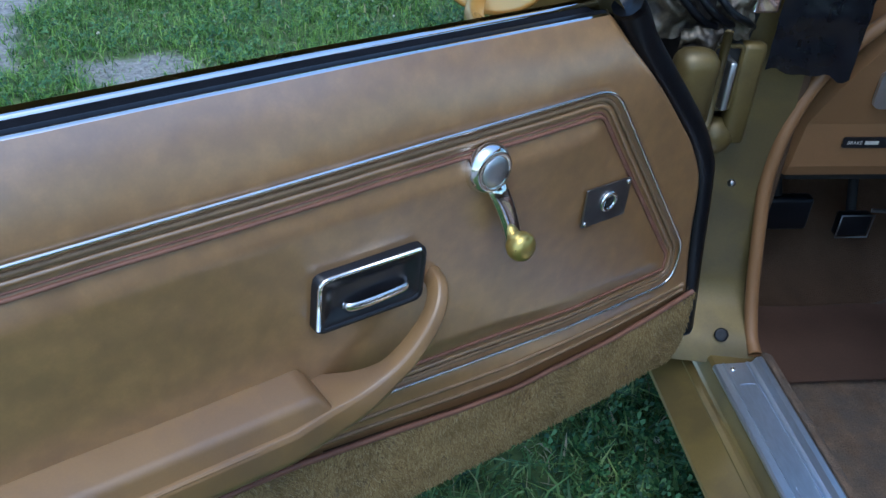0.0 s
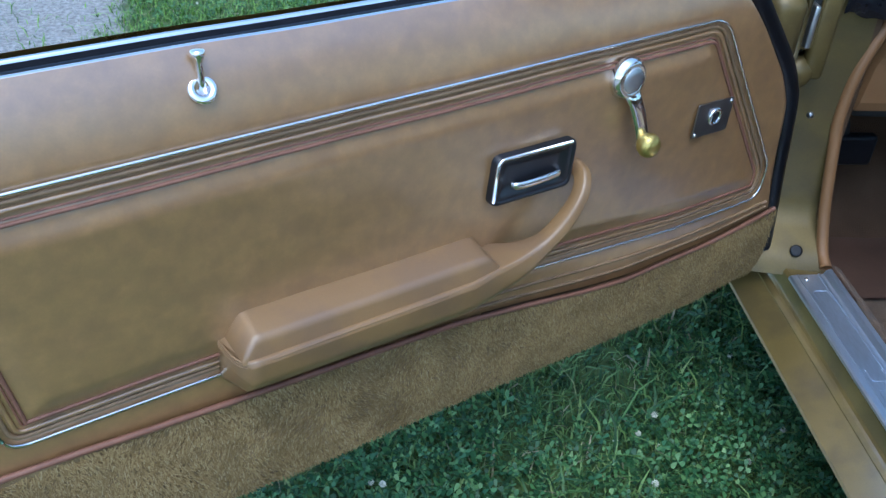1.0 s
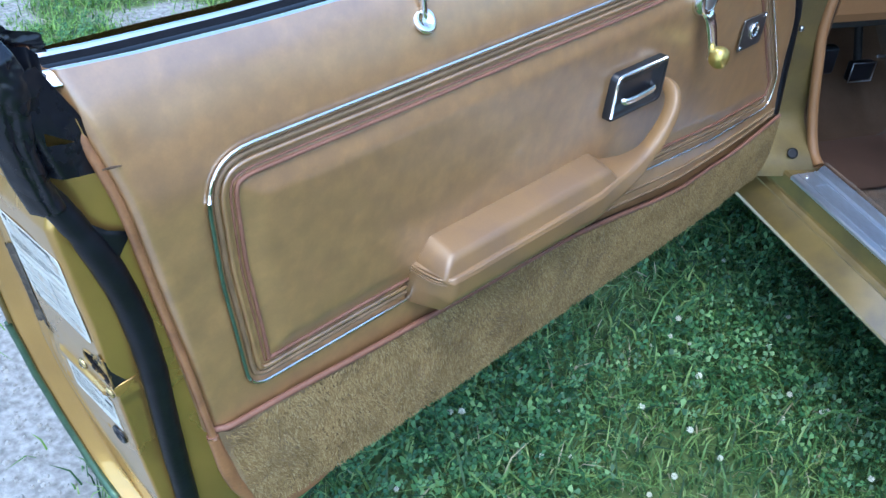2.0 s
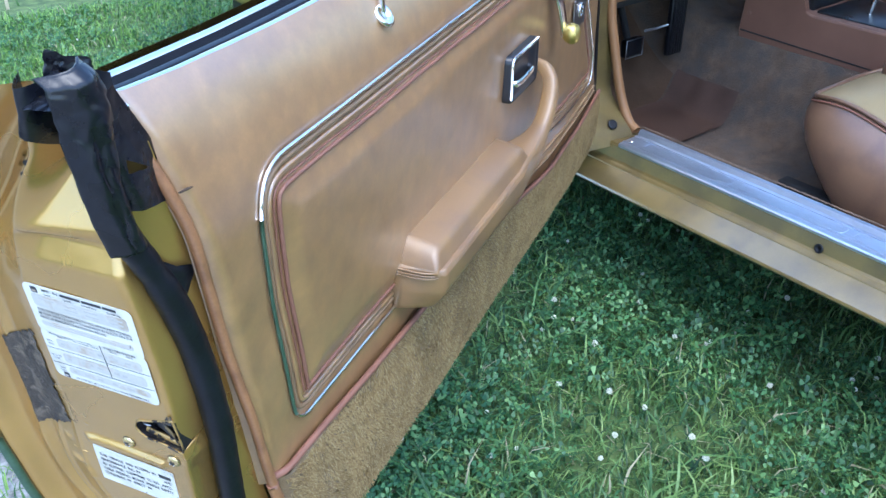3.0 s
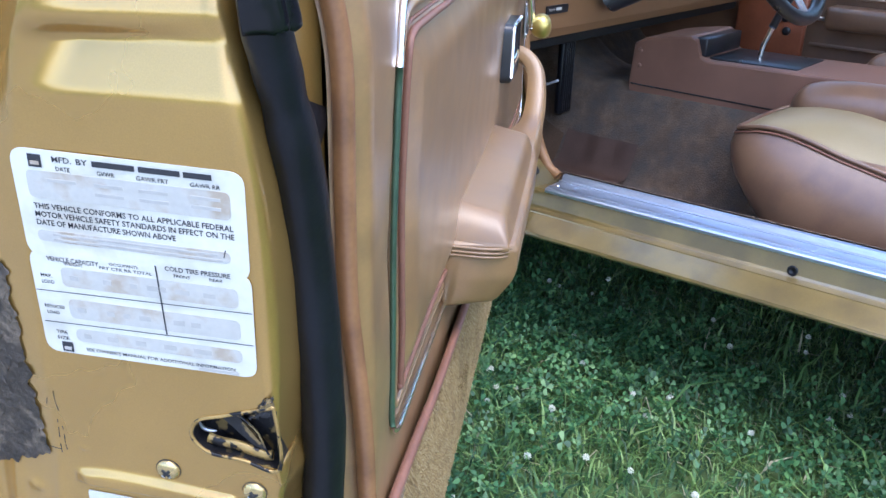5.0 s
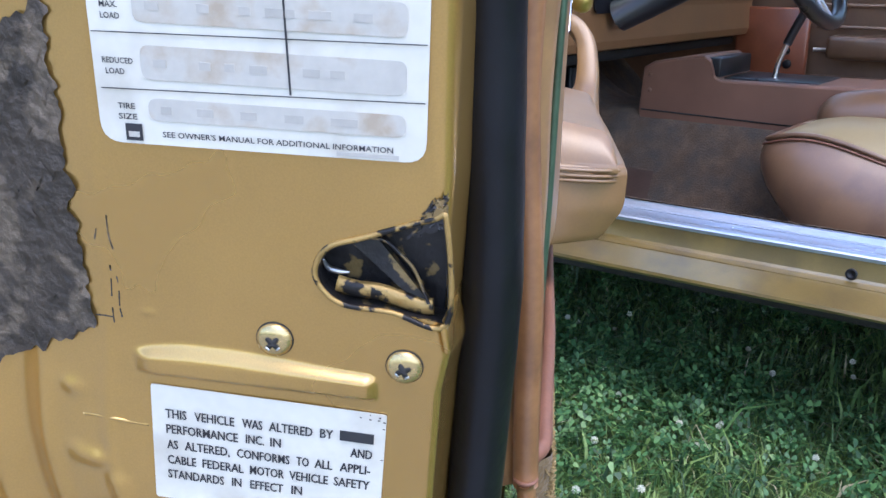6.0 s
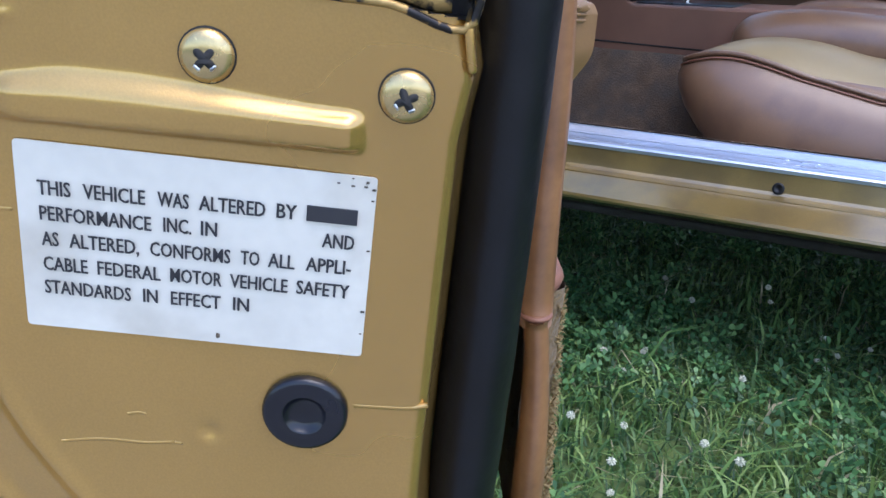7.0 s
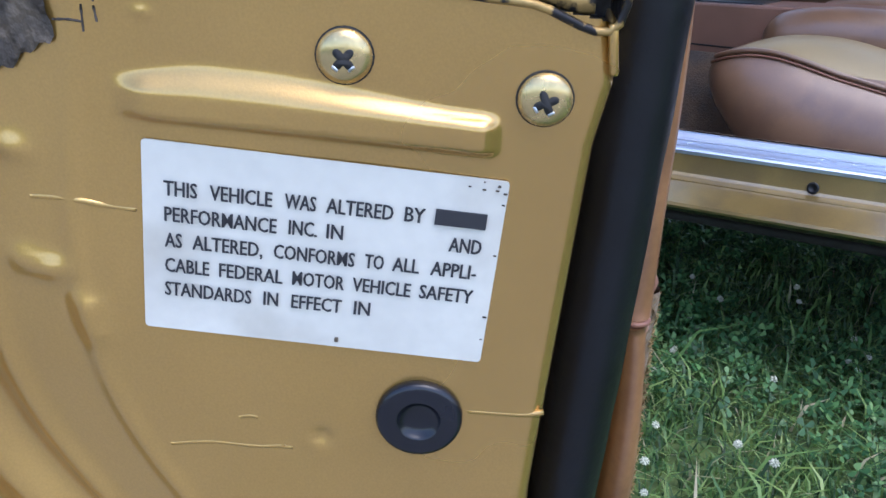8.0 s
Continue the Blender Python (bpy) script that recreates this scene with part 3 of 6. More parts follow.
for share in (0.30, 0.62):
    pleat = [(u, soft_table(CARPET_TOP, u) * (1 - share) + (soft_table(LOOP_LOW, u) - 0.004) * share) for u in np.linspace(0.64, 1.268, 50)]
    part("pleat", tube(on_panel(pleat, 0.0005), 0.0028, 6), STITCH, trim_panel)


corner = smooth_path([(0.0095, -0.0045, 0.549), (0.013, -0.0062, 0.530), (0.020, -0.0075, 0.497), (0.032, -0.0080, 0.460), (0.046, -0.0080, 0.432), (0.064, -0.0078, 0.407), (0.084, -0.0078, 0.389), (0.108, -0.0078, 0.377), (0.140, -0.0070, 0.372), (0.175, -0.0050, 0.372)], 6)
part("corner_binding", tube(corner, 0.0095, 12, up=(0, 1, 0), flat=0.62, radii=[0.0095 * (0.72 + 0.28 * smoothstep(3, 16, i)) * (1 - 0.6 * smoothstep(len(corner) - 14, len(corner), i)) for i in range(len(corner))]), LEATHER_EDGE, carpet, "orange-tan vinyl binding round the carpet's rear corner")


def pile(seed, n):
    """Short carpet fibres standing off the strip, as one mesh."""
    rng = np.random.default_rng(seed)
    V, F = [], []
    for s, t in rng.uniform(0, 1, (n, 2)):
        u = 0.004 + 1.29 * s
        z = soft_table_fast(u, t)
        if u < soft_table(LEFT, z) + 0.012:
            continue
        v = panel_v(u, z, False) - 0.008 + 0.012 * (1 - smoothstep(0.0, 0.022, u - soft_table(LEFT, z))) ** 2
        a, l = 4.71 + 2.4 * noise.noise((u * 14, z * 14, 3)) + rng.normal(0, 0.55), rng.uniform(0.0035, 0.0075)
        du, dz, w = 0.8 * l * math.cos(a), 0.8 * l * math.sin(a), 0.0007
        i = len(V)
        V += [(u - w, v, z), (u + w, v, z), (u + du + w * 0.6, v - l * 0.5, z + dz), (u + du - w * 0.6, v - l * 0.5, z + dz)]
        F.append((i, i + 1, i + 2, i + 3))
    return V, F


def soft_table_fast(u, t):
    return lerp_table(BOTTOM, u) * (1 - t) + (lerp_table(CARPET_TOP, u) - 0.003) * t


tagged(part("carpet_pile", pile(31, 60000), CARPET_FIBRE, carpet, "short matted carpet pile"), kind="stuff")
# A dark strip in place of the shadow line above the carpet piping.
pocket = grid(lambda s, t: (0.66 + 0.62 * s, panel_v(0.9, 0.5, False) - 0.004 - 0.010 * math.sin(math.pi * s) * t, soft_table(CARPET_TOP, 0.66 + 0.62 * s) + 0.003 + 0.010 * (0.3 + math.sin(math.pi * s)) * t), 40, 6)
part("pocket_mouth_shade", pocket, GAP_SHADE, door, "dark strip for the shaded mouth of the sagging map pocket")

# belt line: inner chrome, black weatherstrips in the window slot, outer chrome
def belt(v, dz, u0=-0.085, u1=1.03, n=40):
    return [(u, v, soft_table(TOP, u) + dz) for u in np.linspace(u0, u1, n)]


def belt_section(section, u0, u1, n=40):
    """A moulded section (v, height) swept along the belt."""
    return loft([[(u, v, soft_table(TOP, u) + dz) for v, dz in section] for u in np.linspace(u0, u1, n)])


part("belt_moulding", belt_section([(0.0165, -0.0120), (0.0172, -0.0098), (0.0235, -0.0022), (0.0262, -0.0004), (0.0285, -0.0008), (0.0297, -0.004), (0.0297, -0.010)], -0.088, 1.05), CHROME, door, "bright chrome inner belt moulding")
part("weatherstrip", belt_section([(0.0295, -0.012), (0.0298, -0.0062), (0.034, -0.0052), (0.050, -0.0100), (0.050, -0.018)], -0.09, 1.06), BELT_FELT, door, "flat black felt beside the chrome", smooth=False)
part("weatherstrip", tube(belt(0.046, -0.018, -0.09, 1.06), 0.009, 8), BELT_FELT, door, "black felt window weatherstrip")
part("weatherstrip", belt_section([(0.050, -0.030), (0.052, -0.0190), (0.064, -0.0150), (0.0815, -0.0150), (0.0825, -0.030)], -0.09, 1.07), BELT_FELT, door, "black felt lip under the outer moulding", smooth=False)
part("weatherstrip", tube(belt(0.063, -0.024, -0.09, 1.08), 0.0105, 8), RUBBER, door, "black rubber window weatherstrip")
part("window_slot", box(-0.08, 1.05, 0.044, 0.082, 0.88, 0.910, 0.002), BELT_FELT, door)
part("belt_moulding", belt_section([(0.0815, -0.022), (0.0820, -0.0150), (0.0835, -0.0125), (0.0860, -0.0115), (0.0885, -0.0130), (0.0905, -0.0170), (0.092, -0.026)], -0.075, 1.12), CHROME, door, "bright chrome outer belt moulding")

# ---- shell: shut face, outer skin, bottom, front
OUTER = [(0.335, 0.10), (0.36, 0.145), (0.40, 0.18), (0.45, 0.205), (0.52, 0.225), (0.62, 0.238), (0.72, 0.232), (0.80, 0.214), (0.86, 0.190), (0.912, 0.155), (0.952, 0.115), (0.985, 0.082)]
BOUND = [(0.40, -0.02), (0.449, 0.057), (0.462, 0.085), (0.488, 0.112), (0.524, 0.136), (0.553, 0.1475), (0.595, 0.1505), (0.645, 0.143), (0.72, 0.138), (0.82, 0.127), (0.873, 0.115), (0.915, 0.088), (0.955, 0.062), (1.0, 0.04)]
LEAN_S = 0.152


INNER = [(0.34, 0.034), (0.40, 0.033), (0.457, 0.0318), (0.516, 0.0330), (0.536, 0.0318), (0.557, 0.0302), (0.58, 0.0286), (0.60, 0.0272), (0.622, 0.0256), (0.630, 0.0240), (0.637, 0.0226), (0.643, 0.0236), (0.65, 0.0250), (0.70, 0.0212), (0.75, 0.0194), (0.776, 0.0196), (0.80, 0.0205), (0.824, 0.0228), (0.845, 0.0262), (0.866, 0.0305), (0.90, 0.034), (0.985, 0.037)]


def inner_v(z):
    """Where the shut face ends and its side wall begins."""
    return lerp_table(INNER, z)


def corner_r(z):
    return 0.0045 + 0.0035 * smoothstep(0.66, 0.74, z)


PAINT_BLOBS = [(0.1260, 0.6487, 0.0014), (0.1532, 0.5860, 0.0028), (0.1500, 0.5780, 0.0026), (0.1460, 0.5760, 0.0020), (0.161, 0.616, 0.0034), (0.162, 0.587, 0.0040), (0.156, 0.585, 0.0030), (0.148, 0.573, 0.0034), (0.146, 0.568, 0.0030), (0.150, 0.652, 0.0030), (0.0915, 0.535, 0.0020)]


def face_u(v, z):
    """The shut face: leaning plane, stepped flange outside, pressed beads."""
    u = -0.057 - (z - 0.56) * LEAN_S
    d = v - soft_table(BOUND, z)
    low = smoothstep(0.66, 0.58, z)
    u += 0.24 * min(max(0.0, d + 0.002), 0.050) * (1 - 0.25 * low) + 0.020 * smoothstep(0.80, 0.90, z) * smoothstep(-0.006, 0.022, d)
    u -= 0.0011 * math.exp(-((d + 0.001) / 0.0028) ** 2) * low
    edge_d = soft_table(OUTER, z) - v
    u -= 0.020 * (1 - smoothstep(0.0, 0.022, edge_d))
    # horizontal bead above the lower label: gentle above, sharp below
    c = 0.6235 + (v - 0.05) * 0.075
    along = smoothstep(0.046, 0.052, v) * smoothstep(0.136, 0.126, v)
    wide = 0.002 + 0.0042 * smoothstep(0.05, 0.105, v) * smoothstep(0.136, 0.112, v)
    u -= 0.0038 * along * smoothstep(c - 0.0052, c - 0.0027, z) * smoothstep(c + 0.004 + wide, c + 0.002, z)
    # long crease in the outer flange
    u -= (0.0045 * math.exp(-((d - 0.050) / 0.0065) ** 2) + 0.0022 * low * math.exp(-((d - 0.026) / 0.004) ** 2) - 0.003 * low * math.exp(-((d - 0.036) / 0.005) ** 2)) * smoothstep(0.90, 0.80, z)
    # shoulder in the upper face
    taper = min(1.0, max(0.0, (v - 0.042) / 0.072))
    rise = 1.2 * min(max(0.0, z - 0.812), 0.027) ** 2 + 0.50 * min(max(0.0, z - 0.839), 0.022) - 0.015 * taper * smoothstep(0.864 - 0.004 * taper, 0.865 + 0.003 * taper, z)
    rise += 0.55 * min(max(0.0, z - 0.872), 0.060)
    u += rise * (1 - smoothstep(-0.026, 0.002, d))
    u += 0.0018 * math.exp(-((v - 0.090) ** 2 + (z - 0.537) ** 2) / 0.000006)
    # long pressed recess high in the flange
    k, off = (z - 0.892) / 0.049, v - 0.119 + (z - 0.892) * 0.79
    if abs(k) < 1.4:
        u += 0.0075 * smoothstep(1.15, 0.75, abs(k)) * smoothstep(0.015, 0.007, abs(off))
    u += 0.0008 * noise.noise((v * 18, z * 18, 9)) + 0.00010 * noise.noise((v * 70, z * 70, 4))
    for bv, bz, br in PAINT_BLOBS:
        if abs(v - bv) < 0.015 and abs(z - bz) < 0.015:
            u -= 0.45 * br * math.exp(-((v - bv) ** 2 * 0.6 + (z - bz) ** 2) / (br * br))
    return u


LATCH = [(0.067, 0.668), (0.062, 0.676), (0.050, 0.680), (0.028, 0.687), (0.0235, 0.686), (0.0235, 0.650), (0.042, 0.6535), (0.058, 0.6555), (0.065, 0.661)]


def in_poly(x, y, poly):
    c = False
    for (x0, y0), (x1, y1) in zip(poly, poly[1:] + poly[:1]):
        if (y0 > y) != (y1 > y) and x < (x1 - x0) * (y - y0) / (y1 - y0) + x0:
            c = not c
    return c


def shut_face():
    zs = np.concatenate([np.linspace(0.345, 0.60, 140), np.linspace(0.6015, 0.645, 44), np.linspace(0.6456, 0.694, 82), np.linspace(0.6965, 0.985, 110)])
    main = np.concatenate([np.linspace(0.0, 0.045, 74), np.linspace(0.0462, 0.12, 62), np.linspace(0.122, 0.208, 80)]) / 0.208
    arc = [0.0, 0.17, 0.34, 0.5, 0.66, 0.83]
    vs, fs = [], []
    for z in zs:
        vi = inner_v(z)
        vo = max(soft_table(OUTER, z), vi + 0.02)
        r, deep = corner_r(z), 0.048 - 0.032 * smoothstep(0.90, 0.94, z)
        f0 = face_u(vi + r, z)
        for t in (1.0, 0.7, 0.4):
            vs.append((f0 + r + (deep - r) * t, vi - 0.006 * t, z))
        for t in arc:
            a = t * math.pi / 2
            vs.append((f0 + r - r * math.sin(a), vi + r - r * math.cos(a), z))
        for k in main:
            v = vi + r + (vo - vi - r) * k
            vs.append((face_u(v, z), v, z))
    w = 3 + len(arc) + len(main)
    for j in range(len(zs) - 1):
        for i in range(w - 1):
            q = (j * w + i, j * w + i + 1, (j + 1) * w + i + 1, (j + 1) * w + i)
            cx, cz = sum(vs[k][1] for k in q) / 4, sum(vs[k][2] for k in q) / 4
            if not in_poly(cx, cz, LATCH):
                fs.append(q[::-1])
    return vs, fs


shell = part("door_shell", shut_face(), GOLD, door, "gold painted pressed steel shut face")
guard = [(face_u(soft_table(OUTER, z) - 0.001, z) - 0.002, soft_table(OUTER, z) + 0.002, z) for z in np.linspace(0.36, 0.60, 30)]
part("edge_guard", tube(guard, 0.0055, 8, up=(1, 0, 0)), GREENED, shell, "dull green-black rubber door edge guard")
hem = [(face_u(soft_table(OUTER, z) - 0.001, z) - 0.001, soft_table(OUTER, z), z) for z in np.linspace(0.345, 0.985, 60)]
part("hem_edge", tube(hem, 0.0035, 8, up=(1, 0, 0)), GOLD_SHADED, shell, "chipped hemmed edge of the outer skin")
def skin_at(s, t):
    u = -0.07 + 1.43 * s
    top_z = soft_table(TOP, u) - 0.016
    z = 0.345 + (top_z - 0.345) * t
    v = soft_table(OUTER, z + (0.972 - soft_table(TOP, u)) * smoothstep(0.7, 0.94, z)) - 0.008 * s
    return (face_u(soft_table(OUTER, z) - 0.001, z) * (1 - smoothstep(0, 0.1, s)) + u * smoothstep(0, 0.1, s), v, z)


skin = grid(skin_at, 60, 60)
part("outer_skin", skin, GOLD, door, "gold painted outer door skin")
# Underside, inner skin and front face have their shade in the gold's colour.
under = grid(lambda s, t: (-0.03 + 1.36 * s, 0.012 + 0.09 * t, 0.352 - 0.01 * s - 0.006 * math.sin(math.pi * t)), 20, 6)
part("lower_edge", under, GOLD_SHADED, door)
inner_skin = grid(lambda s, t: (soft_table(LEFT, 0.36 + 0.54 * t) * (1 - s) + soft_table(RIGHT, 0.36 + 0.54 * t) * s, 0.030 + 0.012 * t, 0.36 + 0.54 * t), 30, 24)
part("inner_skin", inner_skin, GOLD_SHADED, door)
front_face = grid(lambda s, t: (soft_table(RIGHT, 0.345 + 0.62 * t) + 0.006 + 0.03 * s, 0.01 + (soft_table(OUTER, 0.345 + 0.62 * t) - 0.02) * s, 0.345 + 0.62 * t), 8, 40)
part("front_face", front_face, GOLD_SHADED, door)


# rubber door seal, rear and front, with its folded black corner cover
SEAL_V = [(0.36, 0.029), (0.40, 0.0255), (0.45, 0.0220), (0.52, 0.0182), (0.56, 0.0156), (0.60, 0.0135), (0.64, 0.0110), (0.68, 0.0112), (0.72, 0.0125), (0.76, 0.0130), (0.80, 0.0130), (0.84, 0.0140), (0.88, 0.0170), (0.98, 0.0185)]
SEAL_U = [(0.36, 0.024), (0.40, 0.025), (0.46, 0.027), (0.52, 0.029), (0.56, 0.031), (0.60, 0.033), (0.66, 0.037), (0.72, 0.039), (0.76, 0.037), (0.80, 0.031), (0.84, 0.021), (0.88, 0.008), (0.92, 0.000), (0.98, -0.006)]
SEAL_R = [(0.40, 0.0104), (0.60, 0.0112), (0.72, 0.0118), (0.80, 0.0116), (0.828, 0.0108), (0.834, 0.0098), (0.87, 0.0098), (0.90, 0.0060), (0.98, 0.0040)]


def seal_path(side, z0, z1, n=60):
    out = []
    for z in np.linspace(z0, z1, n):
        if side < 0:
            out.append((-0.057 - (z - 0.56) * LEAN_S + soft_table(SEAL_U, z), soft_table(SEAL_V, z), z))
        else:
            out.append((soft_table(RIGHT, z) + 0.018, 0.014, z))
    return out


seal = part("door_seal", tube(seal_path(-1, 0.375, 0.972, 120), 0.0105, 16, up=(1, 0, 0), flat=1.15, radii=[lerp_table(SEAL_R, z) + 0.0005 * noise.noise((z * 45, 3, 1)) + 0.0012 * noise.noise((z * 70, 5, 2)) * smoothstep(0.82, 0.84, z) for z in np.linspace(0.375, 0.972, 120)]), RUBBER, door, "thick black rubber door seal")
LIP_SHARE = [(0.40, 0.0), (0.775, 0.05), (0.80, 0.45), (0.818, 0.93), (0.826, 0.98), (0.832, 0.55), (0.845, 0.25), (0.88, 0.20)]


def lip_at(s, t):
    """Soft black skirt of the seal, lying on the flange up to the trim."""
    z = 0.40 + 0.48 * t
    u0, u1 = -0.057 - (z - 0.56) * LEAN_S + soft_table(SEAL_U, z), soft_table(LEFT, z) + 0.002
    k = s * lerp_table(LIP_SHARE, z)
    return (u0 + (u1 - u0) * k, (soft_table(SEAL_V, z) + 0.003) * (1 - k) + 0.009 * k - 0.0035 - 0.002 * math.sin(math.pi * s) + 0.0006 * noise.noise((z * 60, s * 3, 2)), z)


part("seal_lip", grid(lip_at, 14, 160), RUBBER, seal, "loose torn skirt of the seal")
part("seal_foot", box(-0.020, 0.045, 0.012, 0.040, 0.366, 0.392, 0.010, 4), RUBBER, seal, "folded rubber foot of the seal")
part("door_seal", tube(seal_path(1, 0.38, 0.955), 0.019, 10, up=(1, 0, 0)), RUBBER, door, "thick black rubber door seal")


# ---- shut face fittings
def face_frame(v, z, tilt=0.0, lift=0.0):
    """Axes on the shut face: x to the inside, y up the face, z outwards."""
    t = Vector((-LEAN_S, 0, 1)).normalized()
    r = Vector((0, -1, 0))
    n = r.cross(t)
    c, s_ = math.cos(radians(tilt)), math.sin(radians(tilt))
    rx, ty = r * c + t * s_, t * c - r * s_
    base = -0.057 - (z - 0.56) * LEAN_S
    return Matrix(((rx.x, ty.x, n.x, base + n.x * lift), (rx.y, ty.y, n.y, v + n.y * lift), (rx.z, ty.z, n.z, z + n.z * lift), (0, 0, 0, 1)))


def phillips_screw(v, z, turn, r=0.0062):
    f = face_frame(v, z)
    n = f.to_3x3() @ Vector((0, 0, 1))
    head = part("screw", lathe([(r, -0.001), (r, 0.0008), (r * 0.93, 0.0017), (r * 0.7, 0.0027), (r * 0.35, 0.0032), (0, 0.0033)], f.translation, n, 36), SCREW_GOLD, door, "pale gold cross-head screw")
    # Shadow round the head and in the cross is drawn as dark solids.
    part("gap_shade_ring", lathe([(r * 1.06, -0.001), (r * 1.06, 0.0003), (r * 0.98, 0.0004), (r * 0.98, -0.001)], f.translation, n), DARK, head)
    # four flared lobes round a wide middle
    ring = []
    for k in range(64):
        a = 2 * math.pi * k / 64
        lobe = abs(math.cos(2 * (a - radians(turn)))) ** 1.4
        ring.append((r * (0.20 + 0.27 * lobe) * math.cos(a), r * (0.20 + 0.27 * lobe) * math.sin(a)))
    part("cross_recess_shade", loft([[f @ Vector((x, y, h)) for x, y in ring] for h in (0.0026, 0.00345)]), DARK, head)
    for k in (-1, 1):
        a = radians(-90 + 42 * k + (turn - 45) * 0.6)
        chip = f @ pose(r * 0.43 * math.cos(a), r * 0.43 * math.sin(a), 0.0031, 0, 0, math.degrees(a) + 90)
        part("bright_chip", panel_at(chip, -r * 0.13, r * 0.13, -r * 0.05, r * 0.05, 0.0, r * 0.03, 0.0005), BRUSHED, head, "bare metal worn bright at the recess")
    return head


phillips_screw(0.0825, 0.641, 45)
phillips_screw(0.038, 0.633, 22)
pf = face_frame(0.064, 0.5455)
pn = pf.to_3x3() @ Vector((0, 0, 1))
part("rubber_plug", lathe([(0.0115, -0.001), (0.0115, 0.0012), (0.0109, 0.0024), (0.0098, 0.0028), (0.0082, 0.0024), (0.0068, 0.0026), (0.0062, 0.0028), (0.0056, 0.0022), (0.0048, 0.0008), (0.0030, 0.0003), (0.0, 0.0002)], pf.translation, pn, 44), PLUG, door, "round black rubber drain plug")

# latch pocket
rim = [(face_u(v, z), v, z) for v, z in LATCH]
deep = [(face_u(v, z) + 0.014, v, z) for v, z in LATCH]
n = len(LATCH)
pocket_geo = (rim + deep, [(i, (i + 1) % n, n + (i + 1) % n, n + i) for i in range(n)] + [tuple(range(n, 2 * n))])
part("latch_rim", tube(smooth_path([(face_u(v, z) - 0.0002, v, z) for v, z in LATCH], 6, True), 0.0010, 8, closed=True, up=(1, 0, 0)), CHIPPED, shell, "chipped rolled edge of the latch opening")
latch = part("door_latch", pocket_geo, GREASE, door, "greasy dark latch pocket with worn paint", smooth=False)
part("latch_plate", loft([[(-0.0665 + d, v, z) for v, z in ((0.058, 0.6775), (0.049, 0.6795), (0.030, 0.6560), (0.033, 0.6545))] for d in (0.0, 0.004)]), GREASE, latch, "greasy diagonal latch plate", smooth=False)
part("latch_fork", tube(smooth_path([(-0.0655, 0.0660, 0.6690), (-0.0665, 0.0640, 0.6665), (-0.0668, 0.0605, 0.6655), (-0.0660, 0.0570, 0.6650)], 5), 0.0013, 8, up=(1, 0, 0), radii=[0.0004 + 0.0007 * math.sin(math.pi * i / 15) for i in range(16)]), BRUSHED, latch, "bright worn edge of the latch fork")
part("latch_sill", tube(smooth_path([(-0.0670, 0.0610, 0.6615), (-0.0672, 0.0540, 0.6598), (-0.0672, 0.0470, 0.6592), (-0.0668, 0.0400, 0.6570), (-0.0662, 0.0330, 0.6545), (-0.0660, 0.0285, 0.6545)], 6), 0.0030, 8, up=(1, 0, 0), flat=0.6), CHIPPED, latch, "chipped gold lip along the foot of the pocket")
part("latch_link", tube(smooth_path([(-0.0690, 0.0545, 0.6765), (-0.0695, 0.0500, 0.6782), (-0.0692, 0.0445, 0.6775), (-0.0685, 0.0400, 0.6735), (-0.0682, 0.0350, 0.6680), (-0.0684, 0.0315, 0.6600), (-0.0680, 0.0300, 0.6560)], 5), 0.0006, 6, up=(1, 0, 0)), GREASE, latch, "thin greasy link across the pocket")

ledge = [(face_u(0.030, 0.651) - 0.001, 0.0238, 0.6500), (face_u(0.030, 0.6376) - 0.001, 0.0222, 0.6385), (-0.0400, 0.0212, 0.6390), (-0.0475, 0.0212, 0.6540)]
bm = bmesh.new()
for d in (0.0, 0.0022):
    bm.faces.new([bm.verts.new((x, y + d, z)) for x, y, z in ledge])
bmesh.ops.bridge_loops(bm, edges=bm.edges[:])
bmesh.ops.recalc_face_normals(bm, faces=bm.faces[:])
bmesh.ops.bevel(bm, geom=bm.edges[:], offset=0.0009, segments=2, affect="EDGES", profile=0.5)
part("latch_ledge", bm, GOLD, shell, "bent gold ledge beside the latch")


def smear_at(s, t):
    v = 0.0232 + 0.013 * s * (1 - 0.6 * t) + 0.0022 * noise.noise((t * 9, s * 4, 7))
    z = 0.6845 + 0.012 * t - 0.004 * s + 0.002 * noise.noise((s * 8, t * 3, 4))
    return (face_u(v, z) - 0.0005, v, z)


part("grease_smear", grid(smear_at, 20, 20), GREASE, shell, "black grease smeared above the latch")

# raised runs in the paint
for pts in (((0.158, 0.6043), (0.152, 0.6045), (0.1464, 0.6044), (0.139, 0.603), (0.1324, 0.6023)), ((0.131, 0.5335), (0.120, 0.5345), (0.108, 0.5335), (0.100, 0.534)), ((0.051, 0.5475), (0.044, 0.5472), (0.036, 0.5470), (0.031, 0.5478)), ((0.112, 0.543), (0.109, 0.5435), (0.107, 0.543)), ((0.106, 0.5335), (0.102, 0.5338), (0.098, 0.5335))):
    part("paint_run", tube(smooth_path([(face_u(v, z) + 0.0007, v, z) for v, z in pts], 6), 0.0009, 8, up=(1, 0, 0)), GOLD, shell)
